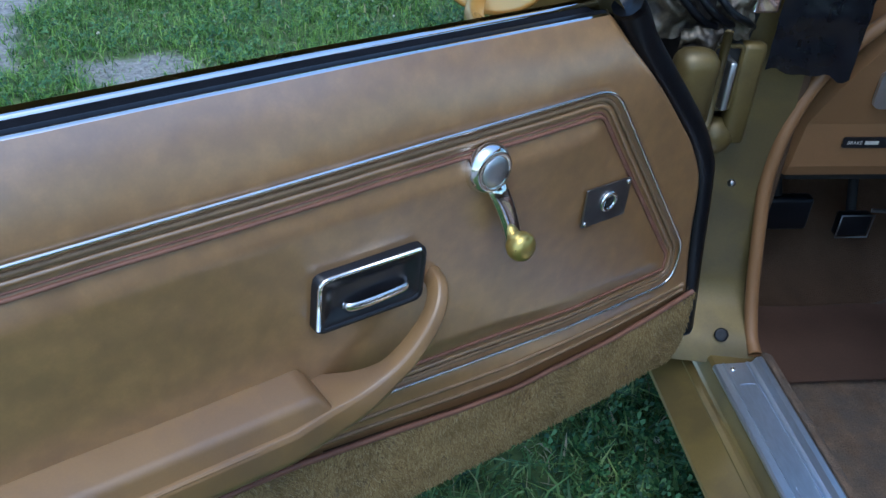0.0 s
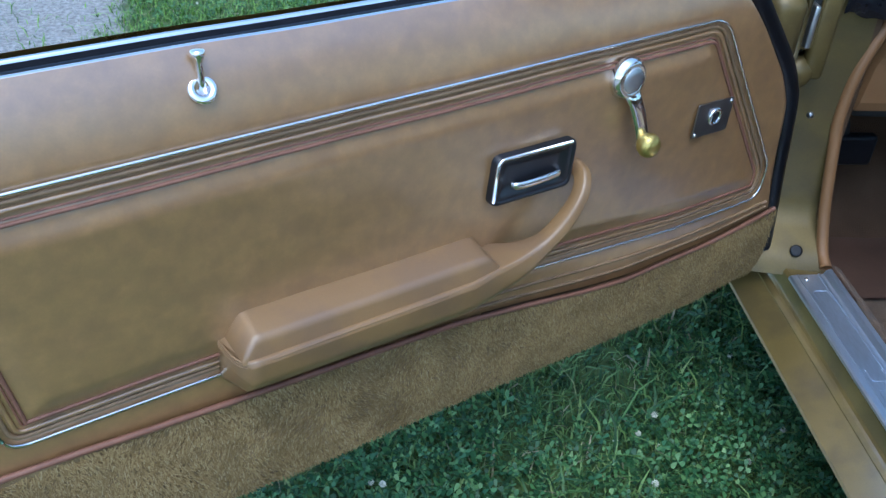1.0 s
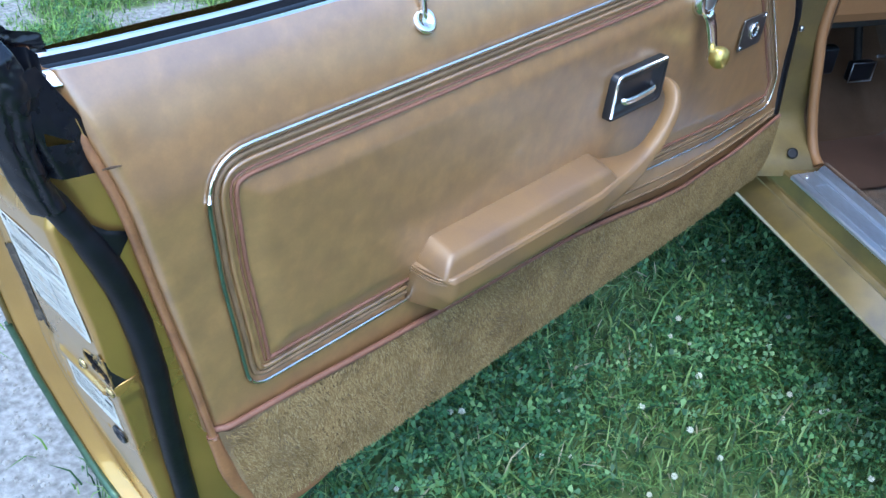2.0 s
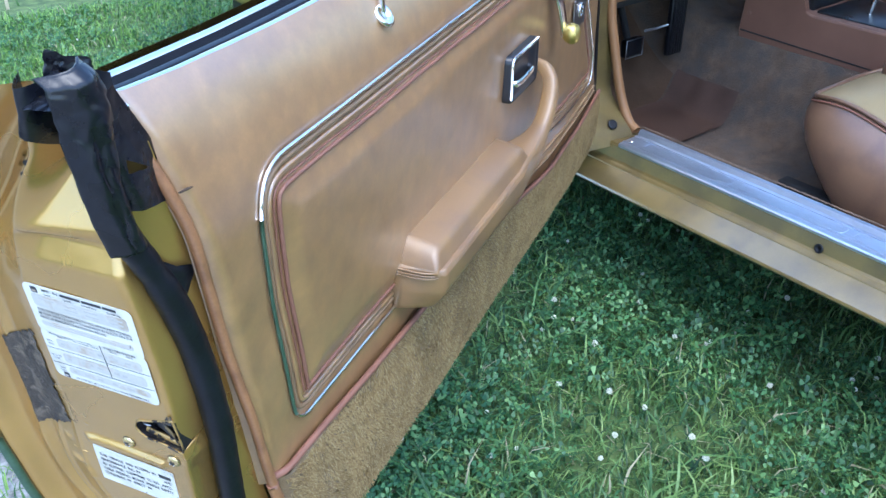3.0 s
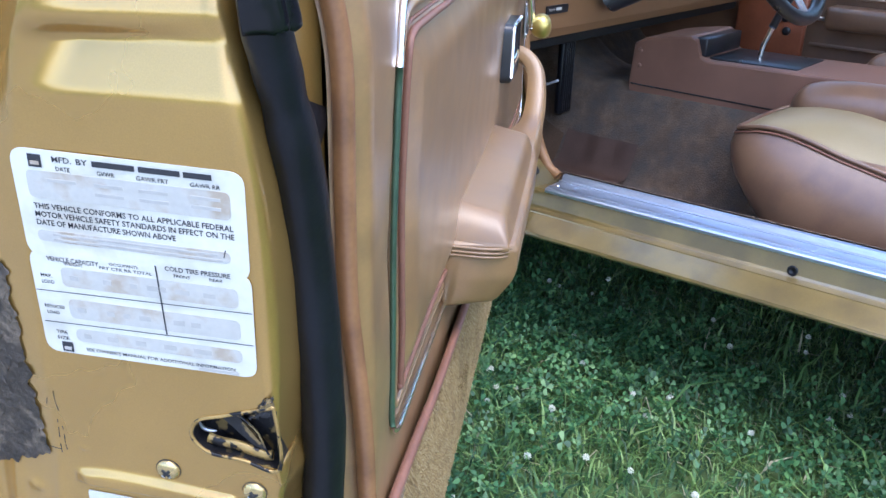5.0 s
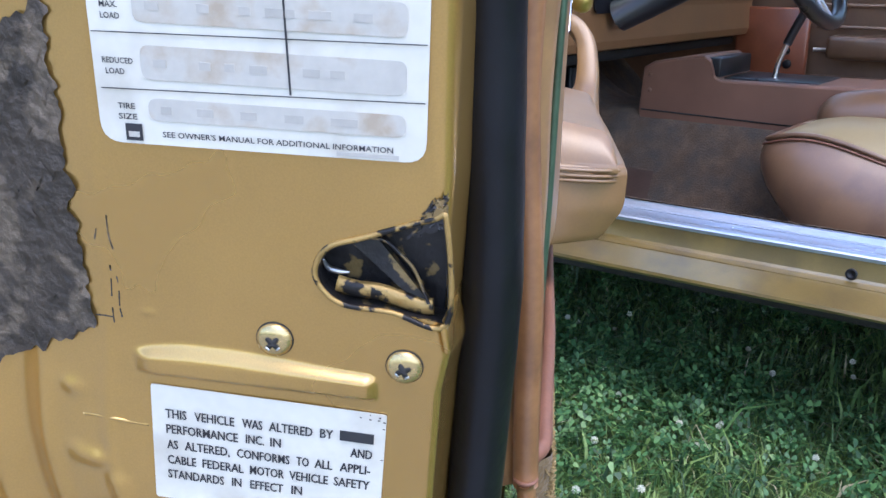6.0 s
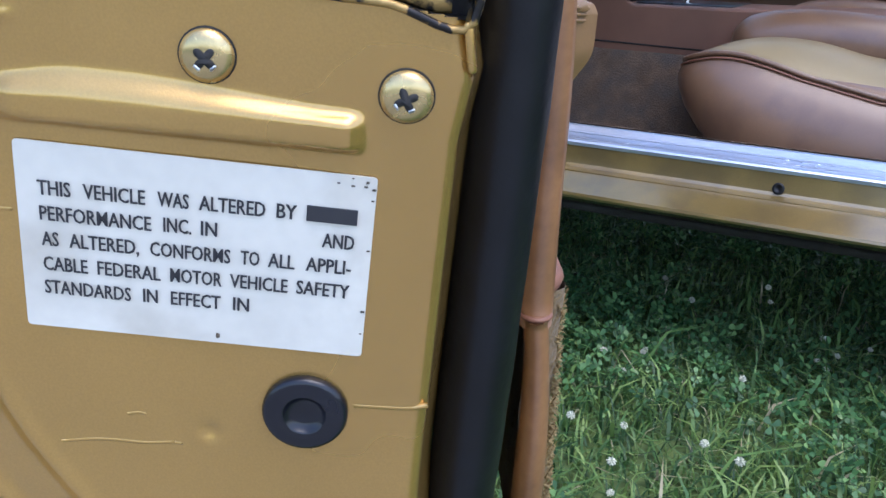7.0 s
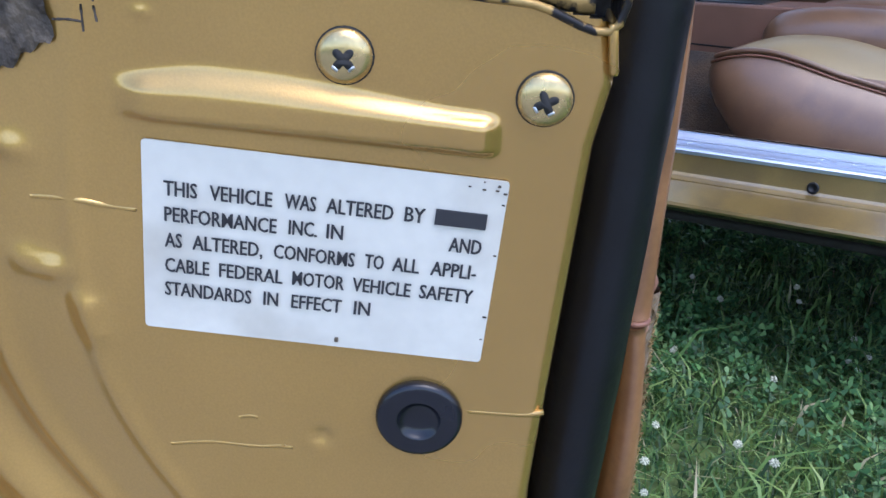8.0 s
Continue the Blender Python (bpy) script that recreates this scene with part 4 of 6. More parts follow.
# patches of old adhesive and rows of small holes
def patch_at(s, t):
    v = 0.147 + 0.050 * s + 0.004 * noise.noise((t * 14, s * 3, 1)) * (1 - s) + 0.002 * noise.noise((t * 40, s, 1))
    z = 0.641 - 0.022 * s + (0.112 - 0.004 * s) * t + 0.004 * noise.noise((s * 12, t * 4, 5))
    return (face_u(v, z) - 0.0009 - 0.0008 * noise.noise((s * 14, t * 24, 2)), v, z)


part("adhesive_patch", grid(patch_at, 40, 70), TAPE, shell, "torn dark brown adhesive patch")
STREAKS = (((0.1356, 0.684), (0.1359, 0.677), (0.1351, 0.6718)), ((0.1371, 0.666), (0.1372, 0.664)), ((0.1375, 0.661), (0.1383, 0.6543)), ((0.1388, 0.650), (0.1390, 0.6441)), ((0.1354, 0.662), (0.1353, 0.6596)),
           ((0.1354, 0.6565), (0.1361, 0.6506)), ((0.1361, 0.6498), (0.1358, 0.6463)), ((0.1459, 0.6464), (0.1420, 0.6466), (0.1388, 0.6462)), ((0.1400, 0.679), (0.1413, 0.675)))
for pts in STREAKS:
    path = smooth_path([(face_u(v, z) - 0.0001, v, z) for v, z in pts], 5)
    part("adhesive_streak", tube(path, 0.0004, 6, up=(1, 0, 0), flat=0.5, radii=[0.00022 + 0.0003 * abs(noise.noise((k * 0.7, pts[0][1] * 300, 2))) for k in range(len(path))]), TAPE, shell)
# Each hole is a flat disc with its inner shade as dark colour.
for v, z in ((0.142, 0.466), (0.137, 0.454), (0.108, 0.910), (0.116, 0.898)):
    part("small_hole_disc", lathe([(0.0034, -0.0006), (0.0034, 0.0004), (0.0, 0.0004)], (face_u(v, z) - 0.0006, v, z), (-1, 0, -0.17), 12), DARK, shell)


# ---- stickers
def sticker_lower():
    f = face_frame(0.1335, 0.5709, -5.0, 0.0)
    w, h = 0.0850, 0.0504
    s_ = part("sticker", panel_at(f, 0, w, 0, h, 0.0004, 0.0012), PAPER, door, "white printed alteration sticker with stained corner", smooth=False)
    cap = 0.0040
    rows = [(37.0, 0.0085, "THIS 5.1 7.9;VEHICLE 15.8 14.7;WAS 33.3 7.5;ALTERED 43.1 15.9;BY 61.6 4.9"),
            (30.3, 0.0082, "PERFORMANCE 5.2 26.6;INC. 34.6 6.8;IN 43.6 4.0;AND 72.9 7.9"),
            (23.45, 0.0070, "AS 5.2 4.2;ALTERED, 11.8 16.9;CONFORMS 31.3 19.6;TO 53.3 4.7;ALL 60.0 6.6;APPLI- 69.3 11.2"),
            (16.6, 0.0080, "CABLE 5.2 10.8;FEDERAL 18.3 15.5;MOTOR 36.1 12.8;VEHICLE 50.8 14.4;SAFETY 67.3 13.3"),
            (10.0, 0.0080, "STANDARDS 5.1 21.3;IN 29.3 3.7;EFFECT 36.2 12.5;IN 51.7 4.1")]
    for y, rise, row in rows:
        for entry in row.split(";"):
            text, x, width = entry.split()
            x, width = float(x) / 1000, float(width) / 1000
            for shift, lift in ((0.0, 0.0012), (0.00016, 0.00125)):
                words(text, width - 0.00016, cap, INK, s_, "lettering", f @ Matrix.Translation((x + shift, y / 1000 + rise * x, lift)), 0.008)
    part("print_bar", panel_at(f, 0.0688, 0.0810, 0.0376, 0.0376 + cap, 0.0010), INK, s_, smooth=False)
    part("stain", panel_at(f, 0.0355 + 0.012, 0.0365 + 0.012, 0.0015, 0.0029, 0.0009, 0.0004, 0.0002), TAPE, s_, "small brown spot", smooth=False)
    rng = random.Random(4)
    for k in range(11):
        x, y = w - 0.0005 - abs(rng.gauss(0, 0.006)), h - 0.0004 - abs(rng.gauss(0, 0.0014))
        if k % 3 == 0:
            x, y = w - 0.0006 - abs(rng.gauss(0, 0.0005)), rng.uniform(0.004, h - 0.002)
        r_ = rng.uniform(0.0002, 0.00055)
        part("stain", panel_at(f, x - r_, min(x + r_, w), max(y - r_ * 0.5, 0.001), min(y + r_ * 0.5, h), 0.0009, r_ * 0.6, 0.0001), TAPE, s_, smooth=False)
    return s_


def sticker_upper():
    f = face_frame(0.1324, 0.7094, -2.2, 0.0) @ Matrix.Diagonal((0.985, 0.985, 1, 1))
    w = 0.1042
    geo = join(panel_at(f, 0.0, w, 0, 0.0570, 0.0004, 0.007), panel_at(f, 0.0002, w - 0.0004, 0.0540, 0.1072, 0.0005, 0.007))
    s_ = part("sticker", geo, PAPER, door, "white printed maker's certification sticker", smooth=False)

    def tint(x0, x1, y0, y1, r=0.003):
        part("tint_panel", panel_at(f, x0, x1, y0, y1, 0.0010, r, 0.0002), PRINT_GREY, s_, smooth=False)

    def line(text, x, y, width, cap, m=INK):
        words(text, width, cap, m, s_, "lettering", f @ Matrix.Translation((x, y, 0.0013)), 0.012)

    def bar(x0, x1, y0, y1, m=INK, lean=0.0):
        g = f @ Matrix.Translation((x0, y0, 0)) @ pose(0, 0, 0, 0, 0, lean)
        part("print_bar", panel_at(g, 0.0, x1 - x0, 0.0, y1 - y0, 0.0012, 0.0, 0.0002), m, s_, smooth=False)

    for x0, y0 in ((0.0086, 0.0990), (0.0084, 0.0012)):
        k = 1.0 if y0 > 0.05 else 0.92
        bar(x0, x0 + 0.0059 * k, y0, y0 + 0.0060 * k)
        part("print_bar", panel_at(f, x0 + 0.0010, x0 + 0.0049 * k, y0 + 0.0012, y0 + 0.0030, 0.0015, 0.0, 0.0001), PRINT_GREY, s_, smooth=False)
    line("MFD.", 0.0195, 0.1022, 0.0088, 0.0028)
    line("BY", 0.0304, 0.1022, 0.0051, 0.0028)
    for a, b in ((0.0374, 0.0562), (0.0579, 0.0761), (0.0776, 0.0899)):
        bar(a, b, 0.1021, 0.1047)
    for text, x, width in (("DATE", 0.0207, 0.0063), ("GVWR", 0.0391, 0.0079), ("GAWR FRT", 0.0565, 0.0143), ("GAWR RR", 0.0802, 0.0132)):
        line(text, x, 0.0982, width, 0.0021)
    tint(0.0064, 0.0972, 0.0840, 0.0972)
    for y, row in ((0.0925, ((0.0160, 0.0290), (0.0370, 0.0500), (0.0570, 0.0700), (0.0800, 0.0930))), (0.0880, ((0.0370, 0.0500), (0.0570, 0.0700), (0.0800, 0.0930)))):
        for a, b in row:
            bar(a, b, y, y + 0.0015, INK_GREY)
    for text, y, width in (("THIS VEHICLE CONFORMS TO ALL APPLICABLE FEDERAL", 0.0787, 0.0905), ("MOTOR VEHICLE SAFETY STANDARDS IN EFFECT ON THE", 0.0746, 0.0907), ("DATE OF MANUFACTURE SHOWN ABOVE", 0.0705, 0.0640)):
        line(text, 0.0074, y, width, 0.0029)
    tint(0.0067, 0.0956, 0.0622, 0.0678)
    for y, b in ((0.0655, 0.090), (0.0630, 0.092)):
        bar(0.014, b, y, y + 0.0010, INK_GREY)
    line("VEHICLE CAPACITY", 0.0086, 0.0520, 0.0247, 0.0024)
    line("OCCUPANTS", 0.0384, 0.0534, 0.0137, 0.0015)
    line("COLD TIRE PRESSURE", 0.0646, 0.0545, 0.0303, 0.0025)
    for text, x, width in (("WEIGHT", 0.0165, 0.0091), ("FRT CTR RR TOTAL", 0.0336, 0.0248), ("FRONT", 0.0685, 0.0078), ("REAR", 0.0850, 0.0063)):
        line(text, x, 0.0505 + 0.02 * (x - 0.0165), width, 0.0016)
    for y, x, (a, b) in ((0.0394, 0.0042, ("MAX.", "LOAD")), (0.0224, 0.0040, ("REDUCED", "LOAD")), (0.0081, 0.0066, ("TIRE", "SIZE"))):
        line(a, x - (0.0008 if len(a) > 4 else 0.0), y + 0.0034, 0.0014 * len(a), 0.0019)
        line(b, x, y, 0.0015 * len(b), 0.0019)
    rng = random.Random(8)
    for x0, y0, y1 in ((0.0143, 0.0388, 0.0490), (0.0154, 0.0212, 0.0318), (0.0165, 0.0081, 0.0152)):
        tint(x0, 0.0976, y0, y1)
        x = x0 + 0.004
        while x < 0.090:
            b = min(0.094, x + rng.uniform(0.003, 0.009))
            bar(x, b, (y0 + y1) / 2 - 0.0013, (y0 + y1) / 2 + 0.0012, INK_GREY)
            x = b + rng.uniform(0.002, 0.012)
    bar(0.0007, 0.1036, 0.0351, 0.0354, lean=1.0)
    bar(0.0020, 0.1034, 0.0176, 0.0179, lean=0.9)
    bar(0.0617, 0.0623, 0.0192, 0.0563, lean=2.6)
    bar(0.0925, 0.0929, 0.0650, 0.0690, lean=-12.0)
    line("SEE OWNER'S MANUAL FOR ADDITIONAL INFORMATION", 0.0204, 0.0029, 0.0735, 0.0019)
    bar(0.0761, 0.0957, 0.0009, 0.0022, INK_GREY)
    return s_


sticker_lower()
sticker_upper()

# ---- furniture of the trim panel
def arm_section(u):
    s = (u - 0.290) / 0.39
    bow = math.sqrt(1 - (1 - min(1.0, s / 0.040)) ** 2)
    out, zlow, ztop = -0.020 - 0.048 * bow, 0.577 - 0.018 * s, 0.634 - 0.010 * s
    return round_poly([(-0.002, zlow - 0.004, 0.004), (out * 0.74, zlow + 0.003, 0.016), (out * 0.985, zlow + 0.026, 0.024), (out, ztop - 0.006, 0.006), (out + 0.003, ztop, 0.003), (-0.002, ztop + 0.004, 0.002)], 6, 1.0)


HANDLE = [(0.600, 0.0, 0.0), (0.645, -0.040, 0.605), (0.685, -0.047, 0.619), (0.722, -0.053, 0.641), (0.750, -0.054, 0.666), (0.772, -0.050, 0.692), (0.787, -0.034, 0.709), (0.794, -0.004, 0.712)]


def armrest():
    rings = [[(u, p.x, p.y) for p in arm_section(u)] for u in 0.290 + 0.31 * np.linspace(0, 1, 26)]
    last = arm_section(0.600)
    mid = sum(last, Vector((0, 0))) / len(last)
    path = smooth_path([(0.600, mid.x, mid.y)] + HANDLE[1:], 7)
    a_, b_ = Vector((0, 1, 0)), Vector((0, 0, 1))
    for i, c in enumerate(path[1:], 1):
        f = i / (len(path) - 1)
        t_ = (path[min(i + 1, len(path) - 1)] - path[i - 1]).normalized()
        a_ = (a_ - t_ * a_.dot(t_)).normalized()
        b_ = t_.cross(a_) if t_.cross(a_).dot(b_) > 0 else -t_.cross(a_)
        w = smoothstep(0.0, 0.42, f)
        ha, hb = lerp_table([(0, 0.031), (0.2, 0.023), (0.42, 0.0150), (0.7, 0.0125), (1, 0.0110)], f), lerp_table([(0, 0.030), (0.2, 0.022), (0.42, 0.0135), (0.7, 0.0110), (1, 0.0100)], f)
        ring_ = []
        for p in last:
            d = p - mid
            ang = math.atan2(d.y / 0.030, d.x / 0.031)
            x, y = d.x * (1 - w) + ha * math.cos(ang) * w, d.y * (1 - w) + hb * math.sin(ang) * w
            ring_.append(tuple(c + a_ * x + b_ * y))
        rings.append(ring_)
    arm = part("armrest", loft(rings), ARM_VINYL, door, "tan vinyl armrest with pull handle")
    pads = []
    for s in np.linspace(0, 1, 40):
        u = 0.296 + 0.352 * s
        e = min(s * 1.0, (1 - s) * 1.0)
        k = smoothstep(-0.012, 0.058, e)
        fall = -0.009 * s
        ring_ = round_poly([(-0.002, 0.626, 0.001), (-0.0605 - 0.002 * k, 0.629, 0.002), (-0.0590 + 0.005 * k, 0.634 + 0.0215 * k, 0.0135), (-0.002, 0.636 + 0.031 * k, 0.012)], 9, 1.0)
        pads.append([(u, p.x, p.y + fall) for p in ring_])
    part("pad", loft(pads), ARM_VINYL, arm)
    for k, dz in enumerate((0.0, -0.0040, -0.0075)):
        o = 0.0006 * k
        line = [(0.2890, -0.010, 0.633 + dz), (0.2908, -0.038, 0.632 + dz), (0.2985, -0.057 + o, 0.631 + dz), (0.318, -0.0650 + o, 0.630 + dz), (0.40, -0.0655 + o, 0.6285 + dz), (0.55, -0.0655 + o, 0.6245 + dz), (0.60, -0.0640 + o, 0.6225 + dz), (0.645, -0.0625 + o, 0.616 + dz), (0.690, -0.0655 + o, 0.619 + dz), (0.720, -0.0660 + o, 0.636 + dz * 0.5), (0.745, -0.0655 + o, 0.659 + dz * 0.2)]
        part("seam", tube(smooth_path(line, 6), 0.0014, 6), ARM_VINYL, arm)


armrest()


def inside_handle():
    u0, u1, z0, z1 = 0.645, 0.7745, 0.6975, 0.7660
    v = panel_v(0.71, 0.73) - 0.002
    f = Matrix(((1, 0, 0, 0), (0, 0, -1, v), (0, 1, 0, 0), (0, 0, 0, 1))) @ Matrix.Translation((0.71, 0.73, 0)) @ pose(0, 0, 0, 0, 0, -2.2) @ Matrix.Translation((-0.71, -0.73, 0))

    def ring_at(d, r, lift):
        return [f @ Vector((p.x, p.y, lift)) for p in round_poly([(u0 + d, z0 + d, r), (u1 - d, z0 + d, r), (u1 - d, z1 - d, r), (u0 + d, z1 - d, r)], 6, 1.0)]

    h = part("inside_handle", loft([ring_at(0.0, 0.011, -0.006), ring_at(0.0, 0.011, 0.008), ring_at(0.0015, 0.011, 0.0105), ring_at(0.0045, 0.009, 0.0105), ring_at(0.0065, 0.008, 0.008)], caps=False), PLASTIC, door, "black release cup with chrome rim and lever")
    rim = [f @ Vector((p[0], p[1], 0.0104)) for p in ((u0 + 0.0024, z0 + 0.008), (u0 + 0.0024, z1 - 0.012), (u0 + 0.0036, z1 - 0.007), (u0 + 0.007, z1 - 0.0036), (u0 + 0.012, z1 - 0.0024), (u1 - 0.010, z1 - 0.0024))]
    part("chrome_rim", tube(rim, 0.0024, 8), CHROME, h, "bright chrome bevel")

    def dish(s, t):
        x, y = u0 + 0.006 + (u1 - u0 - 0.012) * s, z0 + 0.006 + (z1 - z0 - 0.012) * t
        e = min(s * 1.9, (1 - s) * 1.9, t, 1 - t)
        return f @ Vector((x, y, 0.0085 - 0.0075 * smoothstep(0.0, 0.30, e)))
    part("cup", grid(dish, 40, 24), PLASTIC, h, "glossy black plastic cup")
    lever_path = smooth_path([f @ Vector(p) for p in ((0.682, 0.7165, 0.001), (0.686, 0.7168, 0.006), (0.700, 0.7175, 0.0085), (0.722, 0.7190, 0.0095), (0.748, 0.7205, 0.0090), (0.754, 0.7210, 0.006), (0.757, 0.7212, 0.001))], 6)
    part("lever", tube(lever_path, 0.0056, 12, up=(0, 1, 0), flat=0.55), CHROME, h, "chrome release lever")
    part("lever_slot", tube([f @ Vector((0.672, 0.7100, 0.0)), f @ Vector((0.700, 0.7120, 0.0))], 0.004, 8), DARK, h)


inside_handle()


def window_crank():
    hub, knob = Vector((0.853, -0.013, 0.826)), Vector((0.885, -0.050, 0.735))
    c = part("window_crank", lathe([(0.0255, 0.0), (0.0278, 0.004), (0.0275, 0.010), (0.0240, 0.0165), (0.0195, 0.0195), (0.0185, 0.0180), (0.0172, 0.0180), (0.0165, 0.0190), (0.0040, 0.0192), (0, 0.0192)], hub, (0, -1, 0.05), 32), CHROME, door, "chrome window crank with yellowed knob")
    part("hub_cap", lathe([(0.0168, 0.0186), (0.0160, 0.0198), (0.0060, 0.0202), (0, 0.0203)], hub, (0, -1, 0.05), 32), BRUSHED, c, "spun metal cap of the crank")
    arm_path = smooth_path([hub + Vector((0.006, -0.008, -0.016)), Vector((0.865, -0.030, 0.795)), Vector((0.876, -0.034, 0.768)), Vector((0.884, -0.036, 0.744)), Vector((0.885, -0.037, 0.732))], 6)
    part("crank_arm", tube(arm_path, 0.0095, 12, flat=0.45, radii=list(np.linspace(0.0125, 0.0105, len(arm_path)))), CHROME, c)
    part("crank_stem", tube([(0.885, -0.034, 0.735), (0.885, -0.044, 0.735)], 0.007, 12, up=(0, 0, 1)), CHROME, c)
    part("knob", lathe([(0.009, -0.014), (0.0135, -0.010), (0.0168, -0.003), (0.0168, 0.003), (0.014, 0.009), (0.008, 0.0125), (0, 0.0135)], knob, (0, -1, 0.1), 28), BRASS, c, "yellowed brass-coloured round knob")


window_crank()


def lock_plate():
    v = panel_v(1.045, 0.722) - 0.0035
    f = Matrix(((1, 0, 0, 1.048), (0, 0, -1, v), (0, 1, 0, 0.722), (0, 0, 0, 1))) @ pose(0, 0, 0, 0, 0, -2)
    p = part("mirror_control_plate", panel_at(f, -0.037, 0.037, -0.0258, 0.0258, 0.0, 0.003, 0.0025), DULL_STEEL, door, "dull steel plate with empty control hole", smooth=False)
    n_ = f.to_3x3() @ Vector((0, 0, 1))
    part("ferrule", lathe([(0.0140, 0.0), (0.0140, 0.002), (0.012, 0.0034), (0.0088, 0.0030), (0.0084, 0.0)], f @ Vector((0.002, 0.002, 0.0025)), n_, 24), CHROME, p, "chrome ferrule")
    # Dark disc for the shaded inside of the hole.
    part("control_hole_disc", lathe([(0.0086, 0.0), (0.0086, 0.0012), (0, 0.0012)], f @ Vector((0.002, 0.002, 0.0025)), n_, 20), DARK, p)
    for x, y in ((0.032, 0.021), (-0.032, -0.021)):
        part("screw", lathe([(0.0032, 0.0), (0.003, 0.0012), (0, 0.0018)], f @ Vector((x, y, 0.0025)), n_, 14), CHROME, p)


lock_plate()


def lock_button():
    base = Vector((0.303, panel_v(0.303, 0.925) - 0.001, 0.924))
    nrm = Vector((0, -0.75, 0.66)).normalized()
    b = part("lock_button", lathe([(0.0145, -0.002), (0.0145, 0.0015), (0.012, 0.003), (0.0075, 0.003), (0.007, 0.0)], base, nrm, 28), CHROME, door, "chrome pull-up door lock button")
    part("lock_stem", lathe([(0.0042, -0.004), (0.0036, 0.012), (0.0036, 0.026), (0.0052, 0.030), (0.0074, 0.033), (0.0074, 0.036), (0.006, 0.038), (0, 0.0385)], base, (0, 0.12, 1), 18), CHROME, b)


lock_button()

# black felt covers at the belt corner, and the gold flange under them
def flap(name, corners, bulge, seed, label=""):
    a, b, c, d = (Vector(p) for p in corners)

    def at(s, t):
        p = a.lerp(b, s).lerp(d.lerp(c, s), t)
        n_ = Vector((-1, -0.25, 0.1))
        return p + n_ * (bulge * math.sin(math.pi * s) + 0.006 * noise.noise((s * 3 + seed, t * 3, seed)) + 0.002 * noise.noise((s * 9, t * 9, seed)))
    return part(name, grid(at, 24, 20), FELT, door, label)


FELT_LOW = [(0.012, 0.936), (0.026, 0.931), (0.040, 0.930), (0.053, 0.938), (0.057, 0.945), (0.061, 0.956), (0.068, 0.958), (0.073, 0.966)]


def felt_at(s, t):
    v = 0.014 + 0.059 * s
    z = lerp_table(FELT_LOW, v) + (0.994 - lerp_table(FELT_LOW, v)) * t
    fold = 0.0030 * noise.noise((v * 45, z * 20, 1)) + 0.0005 * noise.noise((v * 130, z * 70, 4))
    return (face_u(v, min(z, 0.975)) - 0.007 - 0.004 * math.sin(math.pi * s) - fold, v, z + 0.002 * noise.noise((v * 90, 3, 1)))


cover = part("corner_cover", grid(felt_at, 36, 24), FELT, door, "crumpled black vinyl cover at the belt corner")


def torn_felt():
    """Felt behind the trim's corner, with a three-cornered tear."""
    edge_l = [(0.880, -0.100), (0.899, -0.102), (0.925, -0.110), (0.95, -0.117), (0.99, -0.126)]
    edge_r = [(0.880, -0.046), (0.899, -0.048), (0.931, -0.058), (0.95, -0.068), (0.99, -0.090)]

    def at(s, t):
        z = 0.899 - 0.012 * s + (0.988 - 0.899 + 0.012 * s) * t
        u = lerp_table(edge_l, z) * (1 - s) + lerp_table(edge_r, z) * s
        return (u, 0.0045 + 0.012 * smoothstep(0.3, 0.0, s) + 0.010 * max(0.0, s - 0.6) + 0.0018 * noise.noise((u * 40, z * 40, 6)) + 0.0004 * noise.noise((u * 130, z * 130, 2)), z)
    vs, fs = grid(at, 110, 110)
    hole = [(-0.094, 0.9375), (-0.071, 0.922), (-0.094, 0.927)]
    return vs, [q for q in fs if not in_poly(sum(vs[k][0] for k in q) / 4, sum(vs[k][2] for k in q) / 4, hole)]


part("corner_cover", torn_felt(), FELT, door, "torn black vinyl cover behind the trim's corner")
flap("corner_cover", ((-0.124, 0.056, 0.978), (-0.128, 0.012, 0.984), (-0.098, 0.014, 0.990), (-0.095, 0.052, 0.994)), 0.003, 9, "folded black vinyl end of the window slot")
flap("corner_cover", ((-0.104, 0.052, 0.985), (-0.062, 0.046, 0.978), (-0.064, 0.046, 0.9925), (-0.098, 0.050, 1.009)), 0.002, 4, "pointed black vinyl tab at the end of the window slot")

WRAP_L = [(-0.1325, 1.004), (-0.1345, 0.993), (-0.1330, 0.980), (-0.1316, 0.964), (-0.1288, 0.9415), (-0.1206, 0.9017), (-0.110, 0.8677)]
WRAP_R = [(-0.1070, 1.011), (-0.0990, 0.990), (-0.0960, 0.972), (-0.1000, 0.9518), (-0.1020, 0.9253), (-0.0960, 0.8951), (-0.0890, 0.8700)]


def wrap_at(s, t):
    """Flat black strip over the seal's upper end, folded back at the top."""
    k = [i / 6 for i in range(7)]
    (lu, lz), (ru, rz) = ([float(np.interp(t, k, [q[i] for q in edge])) for i in (0, 1)] for edge in (WRAP_L, WRAP_R))
    crease = 0.0022 * smoothstep(0.35, 0.5, s) * smoothstep(0.72, 0.55, s) * smoothstep(0.3, 0.5, t)
    v = 0.018 * (1 - s) ** 2 + 0.006 * s * s + 0.001 + crease - 0.004 * math.sin(math.pi * s)
    v += 0.010 * smoothstep(0.10, 0.0, t) + 0.0024 * noise.noise((s * 2.5, t * 5, 3)) + 0.0012 * noise.noise((s * 6, t * 13, 8))
    return (lu + (ru - lu) * s, v, lz + (rz - lz) * s + 0.0012 * noise.noise((s * 6, 2, 5)) * smoothstep(0.9, 1.0, t))


